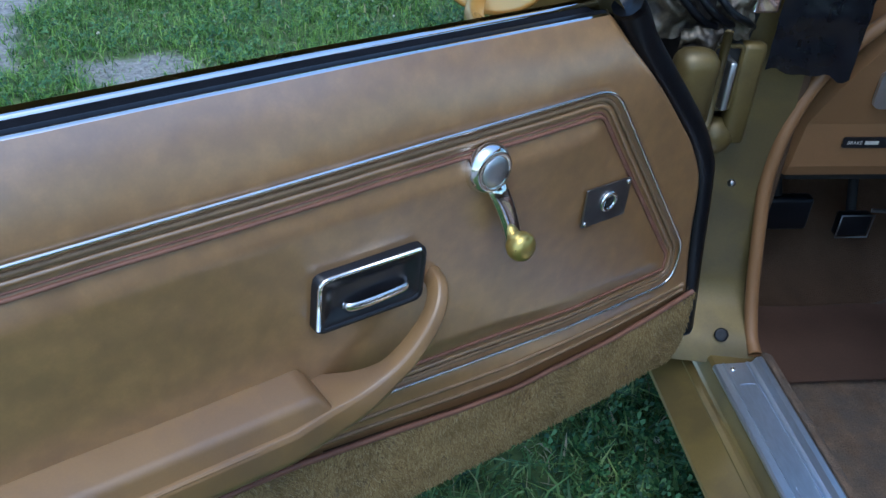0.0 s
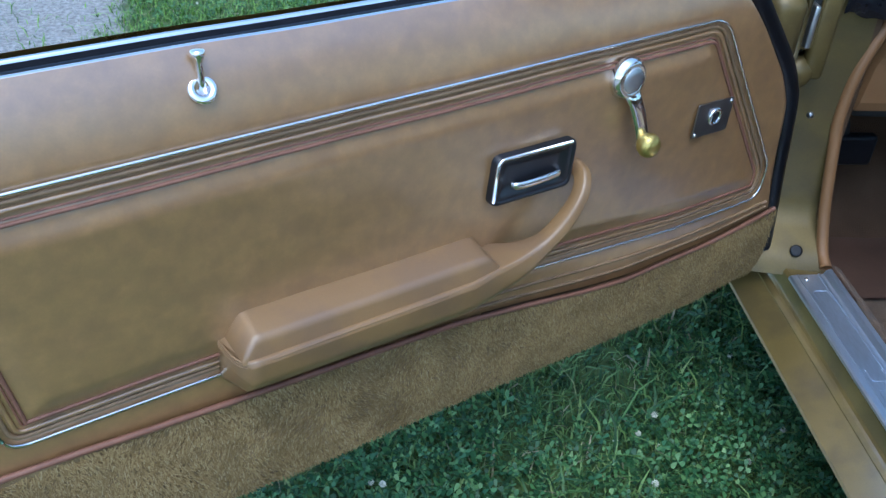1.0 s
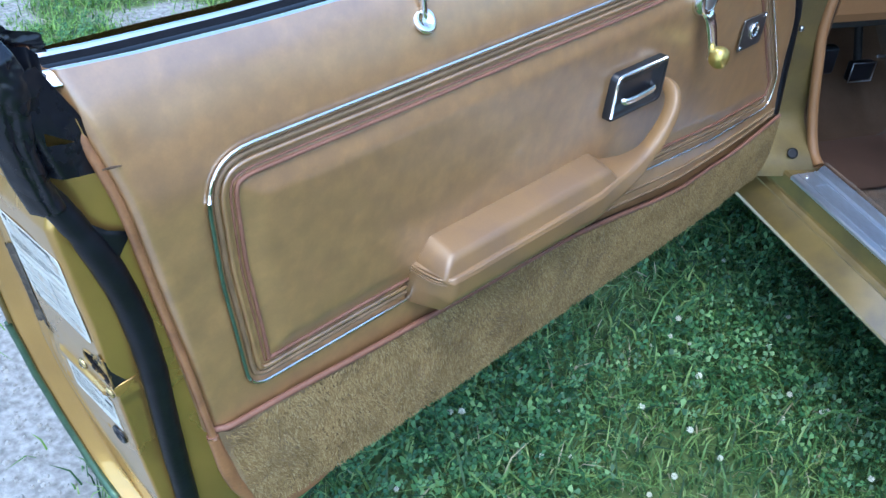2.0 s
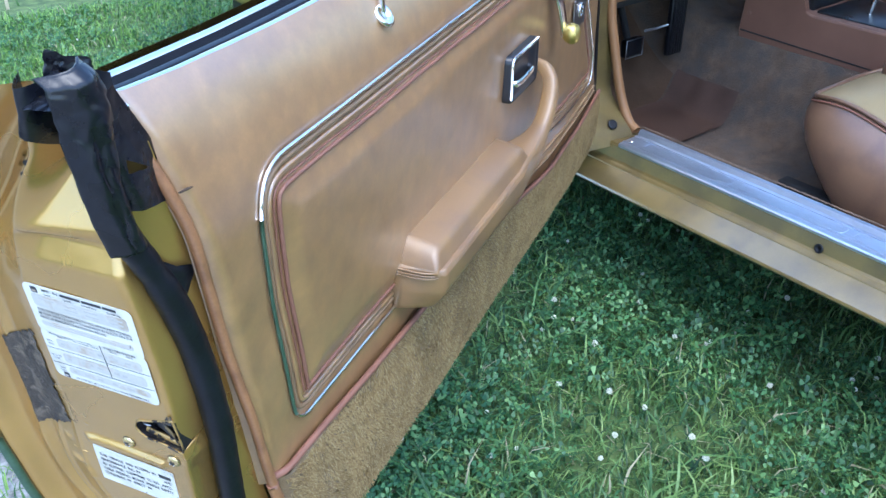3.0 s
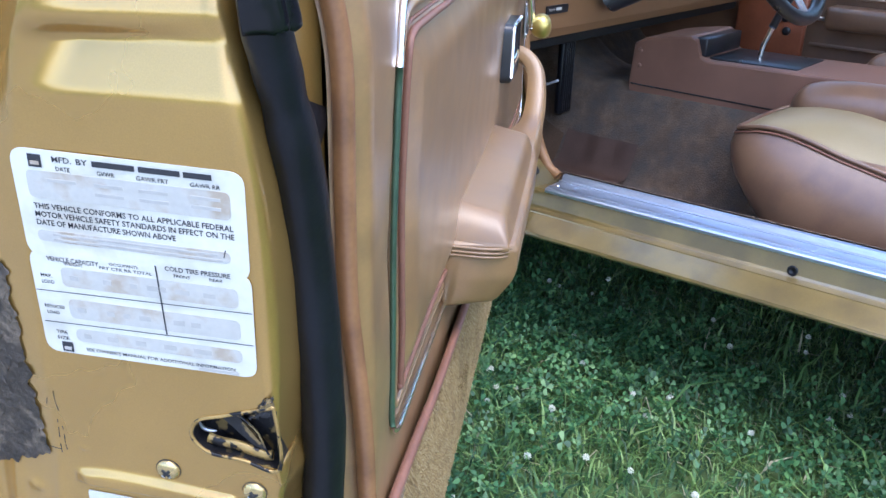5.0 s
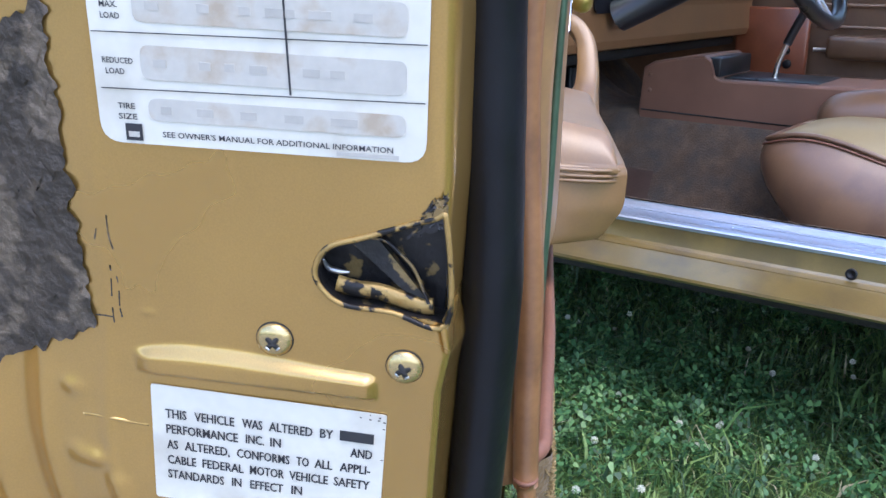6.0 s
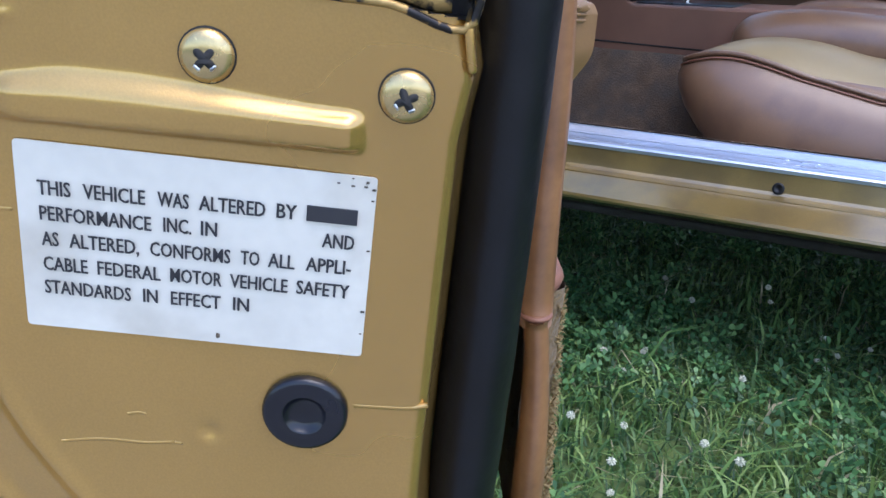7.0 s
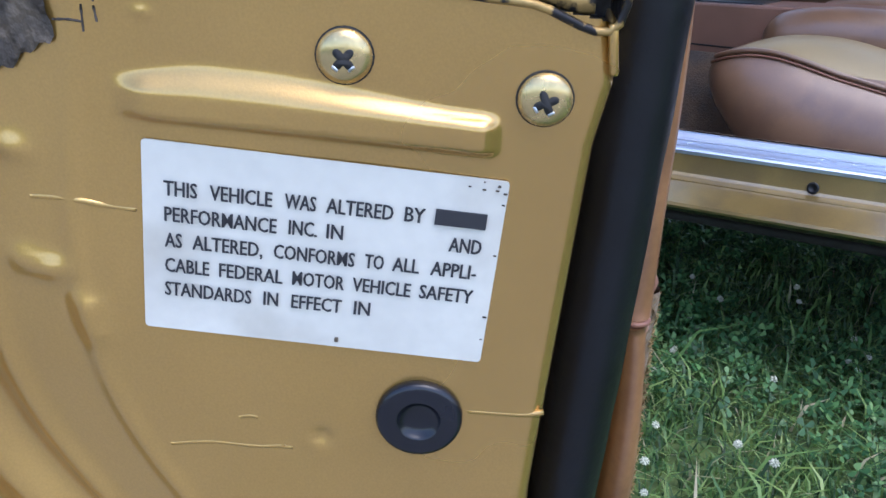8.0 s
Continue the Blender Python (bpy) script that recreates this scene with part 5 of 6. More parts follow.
wrap = part("seal_wrap", grid(wrap_at, 28, 70), FELT, door, "creased glossy black strip over the seal's upper end")
wrap.modifiers.new("thickness", "SOLIDIFY").thickness = 0.0016


part("slit", tube(on_panel([(-0.060, 0.8985), (-0.052, 0.8975), (-0.044, 0.8962)], 0.0002), 0.0011, 6, radii=[0.0008, 0.0013, 0.0005]), GAP_SHADE, door, "small dark split in the vinyl")


def flange_at(s, t):
    z = 0.37 + 0.57 * t
    u0, u1 = -0.057 - (z - 0.56) * LEAN_S + 0.030 - 0.018 * smoothstep(0.80, 0.90, z), soft_table(LEFT, z) + 0.004
    return (u0 + (u1 - u0) * s, (inner_v(z) - 0.004) * (1 - s) + (0.009 - 0.003 * smoothstep(0.8, 0.9, z)) * s, z)


part("inner_flange", grid(flange_at, 10, 60), GOLD, door, "gold painted inner flange behind the trim")


# ---- outside mirror at the front of the belt
def door_mirror():
    c, ax = Vector((1.035, 0.205, 0.972)), Vector((-0.75, -0.66, 0.0))
    shell_ = [(0.0, -0.060), (0.035, -0.054), (0.062, -0.034), (0.074, -0.004), (0.079, 0.030), (0.080, 0.036), (0.077, 0.039), (0.073, 0.034)]
    m = part("door_mirror", lathe(shell_, c, ax, 32), GOLD, door, "gold painted outside mirror with bright rim")
    part("mirror_glass", lathe([(0.074, 0.0), (0.074, 0.002), (0, 0.002)], c + ax * 0.028, ax, 32), CHROME, m, "mirror glass")
    part("mirror_foot", tube([(0.945, 0.112, 0.902), (0.955, 0.145, 0.912), (1.0, 0.195, 0.915)], 0.016, 12, flat=0.7), GOLD, m)


door_mirror()


# ---------------------------------------------------------------- the car's body (world axes: x to its right, y forwards)
CAR_TURN, PIVOT = 2.8, Vector((0.533, 1.087))


def car_place(x, y, z):
    """A place given along the car's own axes, in the world."""
    c, s_ = math.cos(radians(CAR_TURN)), math.sin(radians(CAR_TURN))
    dx, dy = x - PIVOT.x, y - PIVOT.y
    return (PIVOT.x + dx * c - dy * s_, PIVOT.y + dx * s_ + dy * c, z)


CX, CY = 1.22, 0.5
car = thing("car", car_place(CX, CY, 0.0), "gold car body with open driver's doorway", "car", turn=CAR_TURN)


def car_part(name, geo, material, label="", parent=None, smooth=True):
    """Geometry given in world axes."""
    ob = part(name, geo, material, parent or car, label, smooth)
    for v in ob.data.vertices:
        v.co.x -= CX
        v.co.y -= CY
    return ob


def round_loop(x0, x1, z0, z1, y):
    return [(p.x, y, p.y) for p in round_poly([(x0, z0, 0.008), (x1, z0, 0.008), (x1, z1, 0.008), (x0, z1, 0.008)], 5, 1.0)]


def extrude_y(section, y0, y1, n=2, caps=True):
    rings = [[(x, y, z) for x, z in section] for y in np.linspace(y0, y1, n)]
    return loft(rings, caps=caps)


SILL_Y0, SILL_Y1 = -0.9, 1.17
sill_section = [(0.62, 0.356), (0.541, 0.356), (0.536, 0.351), (0.532, 0.323), (0.529, 0.3185), (0.524, 0.3165), (0.516, 0.3145), (0.5155, 0.3125), (0.474, 0.2925), (0.469, 0.290), (0.467, 0.2855), (0.470, 0.281), (0.500, 0.274), (0.58, 0.245), (0.64, 0.235)]
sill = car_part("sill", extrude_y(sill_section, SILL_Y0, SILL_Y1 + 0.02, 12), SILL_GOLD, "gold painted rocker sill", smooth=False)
plate_section = [(0.5345, 0.352), (0.5340, 0.3575), (0.537, 0.3605), (0.548, 0.3615), (0.5485, 0.3630), (0.551, 0.3630), (0.5515, 0.3615), (0.586, 0.3625), (0.5865, 0.3645), (0.590, 0.3645), (0.5905, 0.3625), (0.596, 0.3640), (0.601, 0.3730), (0.609, 0.3740), (0.614, 0.3690), (0.616, 0.3565)]
plate = car_part("scuff_plate", extrude_y(plate_section, SILL_Y0, 1.092, 4), SILL_ALU, "scuffed ribbed aluminium sill plate", smooth=False)
for k in range(8):
    y0 = 1.055 - 0.245 * (k + 1)
    for side in (0, 1):
        ya, yb = (y0 + 0.01, y0 + 0.035) if side else (y0 + 0.235, y0 + 0.21)
        car_part("embossed_bracket", tube(smooth_path([(0.5565, yb, 0.3622), (0.557, ya + (0.004 if side else -0.004), 0.3622), (0.562, ya, 0.3623), (0.578, ya, 0.3626), (0.583, ya + (0.004 if side else -0.004), 0.3627), (0.5835, yb, 0.3627)], 4), 0.0011, 6, up=(0, 0, 1), flat=0.6), SILL_ALU, "", plate)
car_part("screw", lathe([(0.004, 0), (0.0036, 0.0015), (0, 0.002)], (0.560, 1.078, 0.3620), (0, 0, 1), 14), CHROME, "", plate)
car_part("drain_plug", lathe([(0.009, 0.0), (0.009, 0.002), (0.0075, 0.003), (0.005, 0.003), (0.004, 0.0012), (0, 0.001)], (0.5325, 0.597, 0.329), (-1, 0, 0.17), 24), RUBBER, "black rubber sill plug", sill)
car_part("carpet_edge", grid(lambda s, t: (0.613 + 0.020 * s + 0.0015 * noise.noise((t * 160, s, 0)), -0.6 + 1.70 * t, 0.3755 - 0.010 * s * s + 0.0020 * noise.noise((t * 200, s * 4, 0))), 6, 400), FLOOR_CARPET, "frayed carpet edge beside the sill plate")

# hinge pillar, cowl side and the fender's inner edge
# Shade from door and fender is painted into the pillar's darker gold.
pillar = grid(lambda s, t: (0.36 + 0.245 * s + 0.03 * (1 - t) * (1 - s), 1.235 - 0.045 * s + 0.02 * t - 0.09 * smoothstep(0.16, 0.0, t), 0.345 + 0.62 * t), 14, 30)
pil = car_part("hinge_pillar", pillar, GOLD_SHADED, "olive-gold hinge pillar, coloured darker for the doorway's shade")
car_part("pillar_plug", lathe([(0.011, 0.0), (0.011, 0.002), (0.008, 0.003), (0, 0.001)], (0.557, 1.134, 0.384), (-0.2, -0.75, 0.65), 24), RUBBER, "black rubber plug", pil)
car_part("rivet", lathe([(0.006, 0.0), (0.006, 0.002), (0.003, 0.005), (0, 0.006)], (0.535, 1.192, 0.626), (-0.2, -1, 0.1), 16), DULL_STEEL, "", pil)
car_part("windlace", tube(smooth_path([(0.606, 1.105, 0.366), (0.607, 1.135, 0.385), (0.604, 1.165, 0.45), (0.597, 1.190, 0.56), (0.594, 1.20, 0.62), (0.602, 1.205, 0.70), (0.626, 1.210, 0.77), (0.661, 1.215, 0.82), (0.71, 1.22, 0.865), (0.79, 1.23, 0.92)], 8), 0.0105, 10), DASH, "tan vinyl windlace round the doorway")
hinge = car_part("hinge", box(0.388, 0.448, 1.125, 1.175, 0.735, 0.852, 0.022, 4), GOLD_SHADED, "gold painted door hinge casting", pil)
car_part("hinge_pin", tube([(0.452, 1.15, 0.72), (0.452, 1.15, 0.875)], 0.006, 10, up=(1, 0, 0)), GOLD_SHADED, "steel hinge pin", pil)
# Solid dark block: the recess's shade is put in its colour.
car_part("check_recess_shade", box(0.456, 0.502, 1.195, 1.215, 0.742, 0.842, 0.006), DARK, "dark block for the shaded check-link recess", pil)
car_part("check_frame", tube(round_loop(0.458, 0.500, 0.746, 0.838, 1.193), 0.0035, 6, closed=True), GOLD_SHADED, "bent steel rim of the check-link recess", pil)
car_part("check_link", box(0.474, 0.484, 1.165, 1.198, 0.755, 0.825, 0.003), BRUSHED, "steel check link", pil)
car_part("pillar_plate", box(0.498, 0.534, 1.188, 1.212, 0.690, 0.842, 0.008), GOLD_SHADED, "olive-gold pillar reinforcement", pil)
car_part("pillar_boss", lathe([(0.030, 0.0), (0.026, 0.012), (0.014, 0.022), (0.0, 0.024)], (0.492, 1.205, 0.700), (-0.2, -1, 0.2), 20), GOLD_SHADED, "", pil)
# Dark block that stands for the shade behind the hinge.
car_part("cavity_shade_block", box(0.30, 0.56, 1.222, 1.240, 0.72, 0.96, 0.004), DARK, "dark block for the shade behind the hinge", pil)


def crumple(x0, x1, y, z0, z1, seed, depth=0.016):
    """A dented scrap of sheet metal with a ragged outline."""
    def at(s, t):
        n_ = noise.noise((s * 2.2 + seed, t * 2.2, seed)) + 0.5 * noise.noise((s * 5, t * 5 + seed, 3))
        return (x0 + (x1 - x0) * (s + 0.10 * noise.noise((t * 4, seed, 1))), y + depth * n_, z0 + (z1 - z0) * (t + 0.12 * noise.noise((s * 4, seed, 7))))
    return grid(at, 18, 18)


for x0, x1, y, z0, z1, seed in ((0.395, 0.450, 1.165, 0.825, 0.872, 2), (0.34, 0.42, 1.185, 0.850, 0.935, 5), (0.440, 0.500, 1.185, 0.850, 0.920, 9), (0.28, 0.36, 1.20, 0.81, 0.92, 12)):
    car_part("bent_metal", crumple(x0, x1, y, z0, z1, seed), CRUSHED, "dented weathered metal at the hinge opening", pil)
for k in range(3):
    car_part("cable", tube(smooth_path([(0.36 + 0.03 * k, 1.19, 0.94), (0.40 + 0.025 * k, 1.175 - 0.006 * k, 0.90), (0.43 + 0.03 * k, 1.18, 0.875), (0.47 + 0.02 * k, 1.205, 0.86)], 6), 0.005, 8), RUBBER, "black cable at the hinge", pil)
car_part("fender_edge", grid(lambda s, t: (0.20 + 0.26 * s, 1.30 - 0.03 * s, 0.50 + 0.45 * t), 8, 10), GOLD_SHADED, "inner edge of the gold front fender")
# Sits above the view; added to keep light off the hinge pillar.
car_part("fender_top", box(0.34, 0.68, 1.195, 1.90, 0.958, 0.985, 0.008), GOLD, "gold fender top, added out of view to shade the hinge pillar")
car_part("cowl_cover", grid(lambda s, t: (0.535 + 0.125 * s + 0.012 * noise.noise((t * 4, 2, 1)), 1.188 - 0.004 * s + 0.005 * noise.noise((s * 4, t * 4, 1)), 0.806 + 0.125 * t + 0.014 * noise.noise((s * 5, 0, 3)) - 0.012 * s * (1 - t)), 16, 14), FELT, "torn black felt cowl cover")
car_part("belt_end", box(0.492, 0.532, 1.185, 1.205, 0.885, 0.935, 0.005), CHROME, "bright bent metal end at the cowl")

# cabin shell: floor, tunnel, firewall, far side, rear, roof
def floor_z(x, y):
    z = 0.255 + 0.095 * smoothstep(0.685, 0.635, x) + 0.21 * smoothstep(0.97, 1.12, x) * (1 - smoothstep(1.32, 1.47, x))
    z += 0.34 * smoothstep(1.30, 1.80, y)
    return z + 0.004 * noise.noise((x * 9, y * 9, 3))


car_part("cabin_floor", grid(lambda s, t: (0.60 + 1.30 * s, -0.6 + 2.4 * t, floor_z(0.60 + 1.30 * s, -0.6 + 2.4 * t)), 50, 80), FLOOR_CARPET, "worn brown floor carpet")
car_part("heel_pad", grid(lambda s, t: (0.69 + 0.34 * s + 0.006 * noise.noise((t * 5, 1, 1)), 1.142 + 0.195 * t + 0.006 * noise.noise((s * 5, 2, 1)), floor_z(0.69 + 0.34 * s, 1.142 + 0.195 * t) + 0.012), 30, 16), FLOOR_RED, "dark red-brown vinyl heel pad")
# Sheet over the floor that paints in the shade under the dash.
car_part("toe_shade_sheet", grid(lambda s, t: (0.625 + 0.40 * s, 1.345 + 0.45 * t, floor_z(0.625 + 0.40 * s, 1.345 + 0.45 * t) + 0.005), 20, 20), TOE_SHADE, "toe board carpet, coloured darker for the footwell's shade")
car_part("near_kick_panel", box(0.600, 0.618, 1.205, 1.82, 0.24, 0.93, 0.004), TOE_SHADE, "carpeted kick panel, coloured darker for the footwell's shade")
# Near black only because the far footwell is unlit.
car_part("firewall", grid(lambda s, t: (0.58 + 1.34 * s, 1.82 - 0.02 * t, 0.45 + 0.55 * t), 4, 4), DARK, "firewall coloured near black for the unlit footwell")
car_part("far_door", join(grid(lambda s, t: (1.90 + 0.03 * math.sin(3 * t), -0.6 + 2.4 * s, 0.25 + 0.72 * t), 20, 14)), SEAT_VINYL, "reddish tan vinyl far door trim")
car_part("far_armrest", box(1.82, 1.90, 0.55, 1.0, 0.555, 0.62, 0.015), SEAT_VINYL, "tan far armrest")
car_part("far_strip", tube([(1.895, -0.3, 0.575), (1.895, 1.05, 0.575)], 0.006, 8, up=(1, 0, 0)), BRUSHED, "chrome strip on the far door")
kick = car_part("kick_panel", box(1.865, 1.89, 1.06, 1.27, 0.42, 0.69, 0.008), SUNLIT_RED_VINYL, "red-brown kick panel in the far footwell, coloured for orange sunlight")
for y, z in ((1.118, 0.569), (1.111, 0.532)):
    car_part("knob", lathe([(0.013, 0.0), (0.012, 0.006), (0.006, 0.008), (0, 0.008)], (1.866, y, z), (-1, 0, 0), 16), PLASTIC, "", kick)
for z in (0.50, 0.64, 0.70):
    car_part("far_rib", tube([(1.900, -0.3, z), (1.900, 1.05, z)], 0.005, 8, up=(1, 0, 0)), SEAT_VINYL, "raised rib of the far door trim")
car_part("rear_wall", grid(lambda s, t: (0.56 + 1.36 * s, -0.9, 0.22 + 0.76 * t), 4, 4), SEAT_VINYL, "tan rear bulkhead")
# Unseen roof, added for shade; its openings are sized for the cabin's light.
roof = car_part("roof", box(0.62, 1.82, -1.0, 0.12, 1.30, 1.34, 0.015), GOLD, "gold painted roof, added unseen to shade the cabin, with two hatch openings")
car_part("roof_header", box(0.62, 1.82, 0.55, 1.05, 1.30, 1.34, 0.015), GOLD, "", roof)
car_part("roof_bar", box(1.14, 1.30, 0.12, 0.55, 1.30, 1.34, 0.012), GOLD, "", roof)
car_part("headliner", box(0.64, 1.80, -0.98, 0.10, 1.285, 1.299, 0.003), DASH, "tan headliner")
for x0, x1 in ((0.60, 0.68), (1.80, 1.86)):
    car_part("windscreen_pillar", tube([((x0 + x1) / 2, 1.72, 0.96), ((x0 + x1) / 2 + (0.05 if x0 < 1 else -0.05), 1.02, 1.30)], 0.03, 8, up=(1, 0, 0)), GOLD, "gold windscreen pillar")
# All three panes are out of view, added to dim the cabin.
glass = bpy.data.materials.new("tinted_glass")
glass.use_nodes = True
glass.node_tree.nodes["Principled BSDF"].inputs["Base Color"].default_value = (0.62, 0.72, 0.66, 1)
glass.node_tree.nodes["Principled BSDF"].inputs["Transmission Weight"].default_value = 1.0
glass.node_tree.nodes["Principled BSDF"].inputs["Roughness"].default_value = 0.02
car_part("windscreen", loft([[(x0, 1.74, 0.945), (x1, 1.74, 0.945), (x1 - 0.05, 1.04, 1.305), (x0 + 0.05, 1.04, 1.305)] for x0, x1 in ((0.66, 1.81),)] + [[(0.66, 1.735, 0.942), (1.81, 1.735, 0.942), (1.76, 1.035, 1.301), (0.71, 1.035, 1.301)]]), glass, "tinted windscreen glass, added unseen to cut the cabin's light", smooth=False)
car_part("side_window", box(1.875, 1.880, -0.5, 1.05, 0.955, 1.30, 0), glass, "tinted far side window, added unseen to cut the cabin's light", smooth=False)
car_part("rear_window", box(0.68, 1.80, -1.01, -1.004, 0.97, 1.30, 0), glass, "tinted rear window, added unseen to cut the cabin's light", smooth=False)
car_part("bonnet", box(0.40, 2.04, 1.85, 3.25, 0.86, 0.92, 0.03), GOLD, "gold bonnet ahead of the windscreen")
car_part("front_fender", box(0.36, 0.44, 1.42, 3.25, 0.36, 0.90, 0.04, 4), GOLD, "gold front fender")
car_part("far_body_side", box(1.95, 2.08, -1.4, 1.8, 0.30, 0.92, 0.03), GOLD, "gold far body side")
car_part("quarter_panel", box(0.46, 0.60, -2.2, -0.92, 0.30, 0.95, 0.05, 4), GOLD, "gold rear quarter panel")
car_part("boot_lid", loft([[(0.52, -0.98, z0), (2.02, -0.98, z0), (2.02, -1.6, z0 - 0.01), (2.00, -2.28, z0 - 0.05), (0.54, -2.28, z0 - 0.05), (0.52, -1.6, z0 - 0.01)] for z0 in (0.90, 0.955)]), GOLD, "gold boot lid behind the cabin", smooth=False)
car_part("rear_panel", box(0.50, 2.04, -2.34, -2.26, 0.34, 0.90, 0.03, 3), GOLD, "gold rear panel")
car_part("far_quarter_panel", box(1.95, 2.08, -2.3, -1.38, 0.30, 0.95, 0.05, 4), GOLD, "gold far quarter panel")
car_part("far_front_fender", box(1.98, 2.06, 1.75, 3.25, 0.36, 0.90, 0.04, 4), GOLD, "gold far front fender")
car_part("nose_panel", box(0.40, 2.04, 3.18, 3.28, 0.34, 0.90, 0.04, 4), GOLD, "gold nose panel")
car_part("cowl", box(0.62, 1.96, 1.70, 1.90, 0.90, 0.945, 0.01), GOLD, "gold cowl below the windscreen")
car_part("underbody", box(0.66, 1.90, -2.0, 3.0, 0.205, 0.22, 0.005), DARK, "dark underbody")


def wheel(x, y):
    rings = [(0.20, -0.09), (0.31, -0.095), (0.325, -0.06), (0.325, 0.06), (0.31, 0.095), (0.20, 0.09)]
    w = car_part("wheel", lathe(rings, (x, y, 0.325), (1, 0, 0), 40), RUBBER, "black tyre on gold wheel")
    car_part("rim", lathe([(0.20, -0.085), (0.16, -0.07), (0.05, -0.06), (0.0, -0.06)], (x, y, 0.325), (1, 0, 0), 32), GOLD, "", w)


for wx in (0.52, 1.92):
    wheel(wx, 2.35)
    wheel(wx, -1.45)

# ---- dashboard
dash = thing("dashboard", car_place(1.22, 1.30, 0.0), "tan plastic dashboard with dark lower edge", "dashboard", turn=CAR_TURN)


def dash_part(name, geo, material, label="", parent=None, smooth=True):
    ob = part(name, geo, material, parent or dash, label, smooth)
    for v in ob.data.vertices:
        v.co.x -= 1.22
        v.co.y -= 1.30
    return ob


dash_section = [(1.262, 0.606), (1.238, 0.612), (1.232, 0.630), (1.236, 0.70), (1.225, 0.76), (1.215, 0.82), (1.225, 0.875), (1.27, 0.905), (1.45, 0.93), (1.80, 0.94), (1.80, 0.62)]
dash_part("dash_body", loft([[(x if x > 0.7 else x + float(np.interp(z, [0.6, 0.66, 0.718, 0.778, 0.831, 0.9], [0.0, 0.002, 0.016, 0.046, 0.080, 0.125])), y + 0.02 * (1 - k), z) for y, z in dash_section] for x, k in ((0.632, 0.0), (0.641, 1.0), (1.0, 1.0), (1.40, 1.0), (1.885, 1.0))]), DASH, "", smooth=False)
db = dash_part("brake_release", panel_at(Matrix(((1, 0, 0, 0.715), (0, 0, -1, 1.2325), (0, 1, 0, 0.667), (0, 0, 0, 1))), 0.0, 0.085, -0.004, 0.013, 0.0, 0.004, 0.003), PLASTIC, "black parking brake release handle", smooth=False)
tf = Matrix(((1, 0, 0, 0.722 - 1.22), (0, 0, -1, 1.2290 - 1.30), (0, 1, 0, 0.669), (0, 0, 0, 1)))
words("BRAKE", 0.024, 0.006, PAPER, db, "lettering", tf)
dash_part("print_bar", panel_at(Matrix(((1, 0, 0, 0.750), (0, 0, -1, 1.2292), (0, 1, 0, 0.669), (0, 0, 0, 1))), 0.0, 0.022, 0.0, 0.006, 0.0, 0.0, 0.0003), PAPER, "", db, False)
dash_part("instrument_recess", panel_at(Matrix(((1, 0, 0, 0.86), (0, 0, -1, 1.231), (0, 1, 0, 0.69), (0, 0, 0, 1))), 0.0, 0.34, 0.0, 0.11, 0.0, 0.02, 0.004), PLASTIC, "black instrument panel", smooth=False)
dash_part("side_vent", panel_at(Matrix(((1, 0, 0, 0.70), (0, 0, -1, 1.220), (0, 1, 0, 0.735), (0, 0, 0, 1))), 0.03, 0.11, 0.0, 0.06, 0.0, 0.015, 0.006), BRUSHED, "silver side air vent", smooth=False)
# Shade below the dash, put into a near-black colour.
dash_part("under_dash", box(0.66, 1.86, 1.27, 1.75, 0.58, 0.607, 0.01), DARK, "underside coloured near black for the shade under the dash")

# ---- pedals
def pedal(x, y, z, w, h, name, label):
    p = thing(name, car_place(x, y, z), label, "pedal", turn=CAR_TURN)
    part("pad", box(-w / 2, w / 2, -0.010, 0.010, -h / 2, h / 2, 0.005), RUBBER, p)
    part("trim_ring", tube([(-w / 2, -0.011, -h / 2), (w / 2, -0.011, -h / 2), (w / 2, -0.011, h / 2), (-w / 2, -0.011, h / 2)], 0.0018, 6, closed=True), DULL_STEEL, p, "bright metal pedal trim")
    part("stem", tube([(0, 0.008, 0), (0, 0.06, 0.12), (0, 0.10, 0.30)], 0.009, 8, up=(1, 0, 0)), DARK, p)
    return p


pedal(0.895, 1.387, 0.421, 0.062, 0.046, "brake_pedal", "black rubber brake pedal with bright trim")
pb = thing("parking_brake_pedal", car_place(0.722, 1.335, 0.482), "black parking brake pedal under the dashboard", "pedal", turn=CAR_TURN)
part("pad", box(-0.045, 0.045, -0.012, 0.012, -0.032, 0.032, 0.008, 3), RUBBER, pb)
part("arm", tube([(-0.02, 0.01, 0.02), (-0.03, 0.03, 0.08), (-0.04, 0.05, 0.13)], 0.016, 8, up=(1, 0, 0)), DARK, pb)
part("bracket", box(-0.085, -0.055, -0.01, 0.05, -0.02, 0.10, 0.006), PLASTIC, pb, "black mounting bracket")
acc = thing("accelerator_pedal", car_place(1.015, 1.35, 0.472), "long black accelerator pedal", "pedal", turn=CAR_TURN)
part("pad", box(-0.029, 0.029, -0.008, 0.008, -0.085, 0.095, 0.005), RUBBER, acc)
for k in range(5):
    part("rib", box(-0.021 + 0.009 * k, -0.016 + 0.009 * k, -0.011, -0.007, -0.078, 0.088, 0.001), PLASTIC, acc)
part("rod", tube([(-0.03, 0.002, -0.002), (-0.075, 0.0, -0.003), (-0.118, 0.0, 0.0)], 0.0035, 8, up=(0, 0, 1)), BRUSHED, acc, "bright metal linkage rod")

# ---- centre console
con = thing("centre_console", car_place(1.22, 0.8, 0.0), "tan plastic centre console with black shifter slot", "console", turn=CAR_TURN)


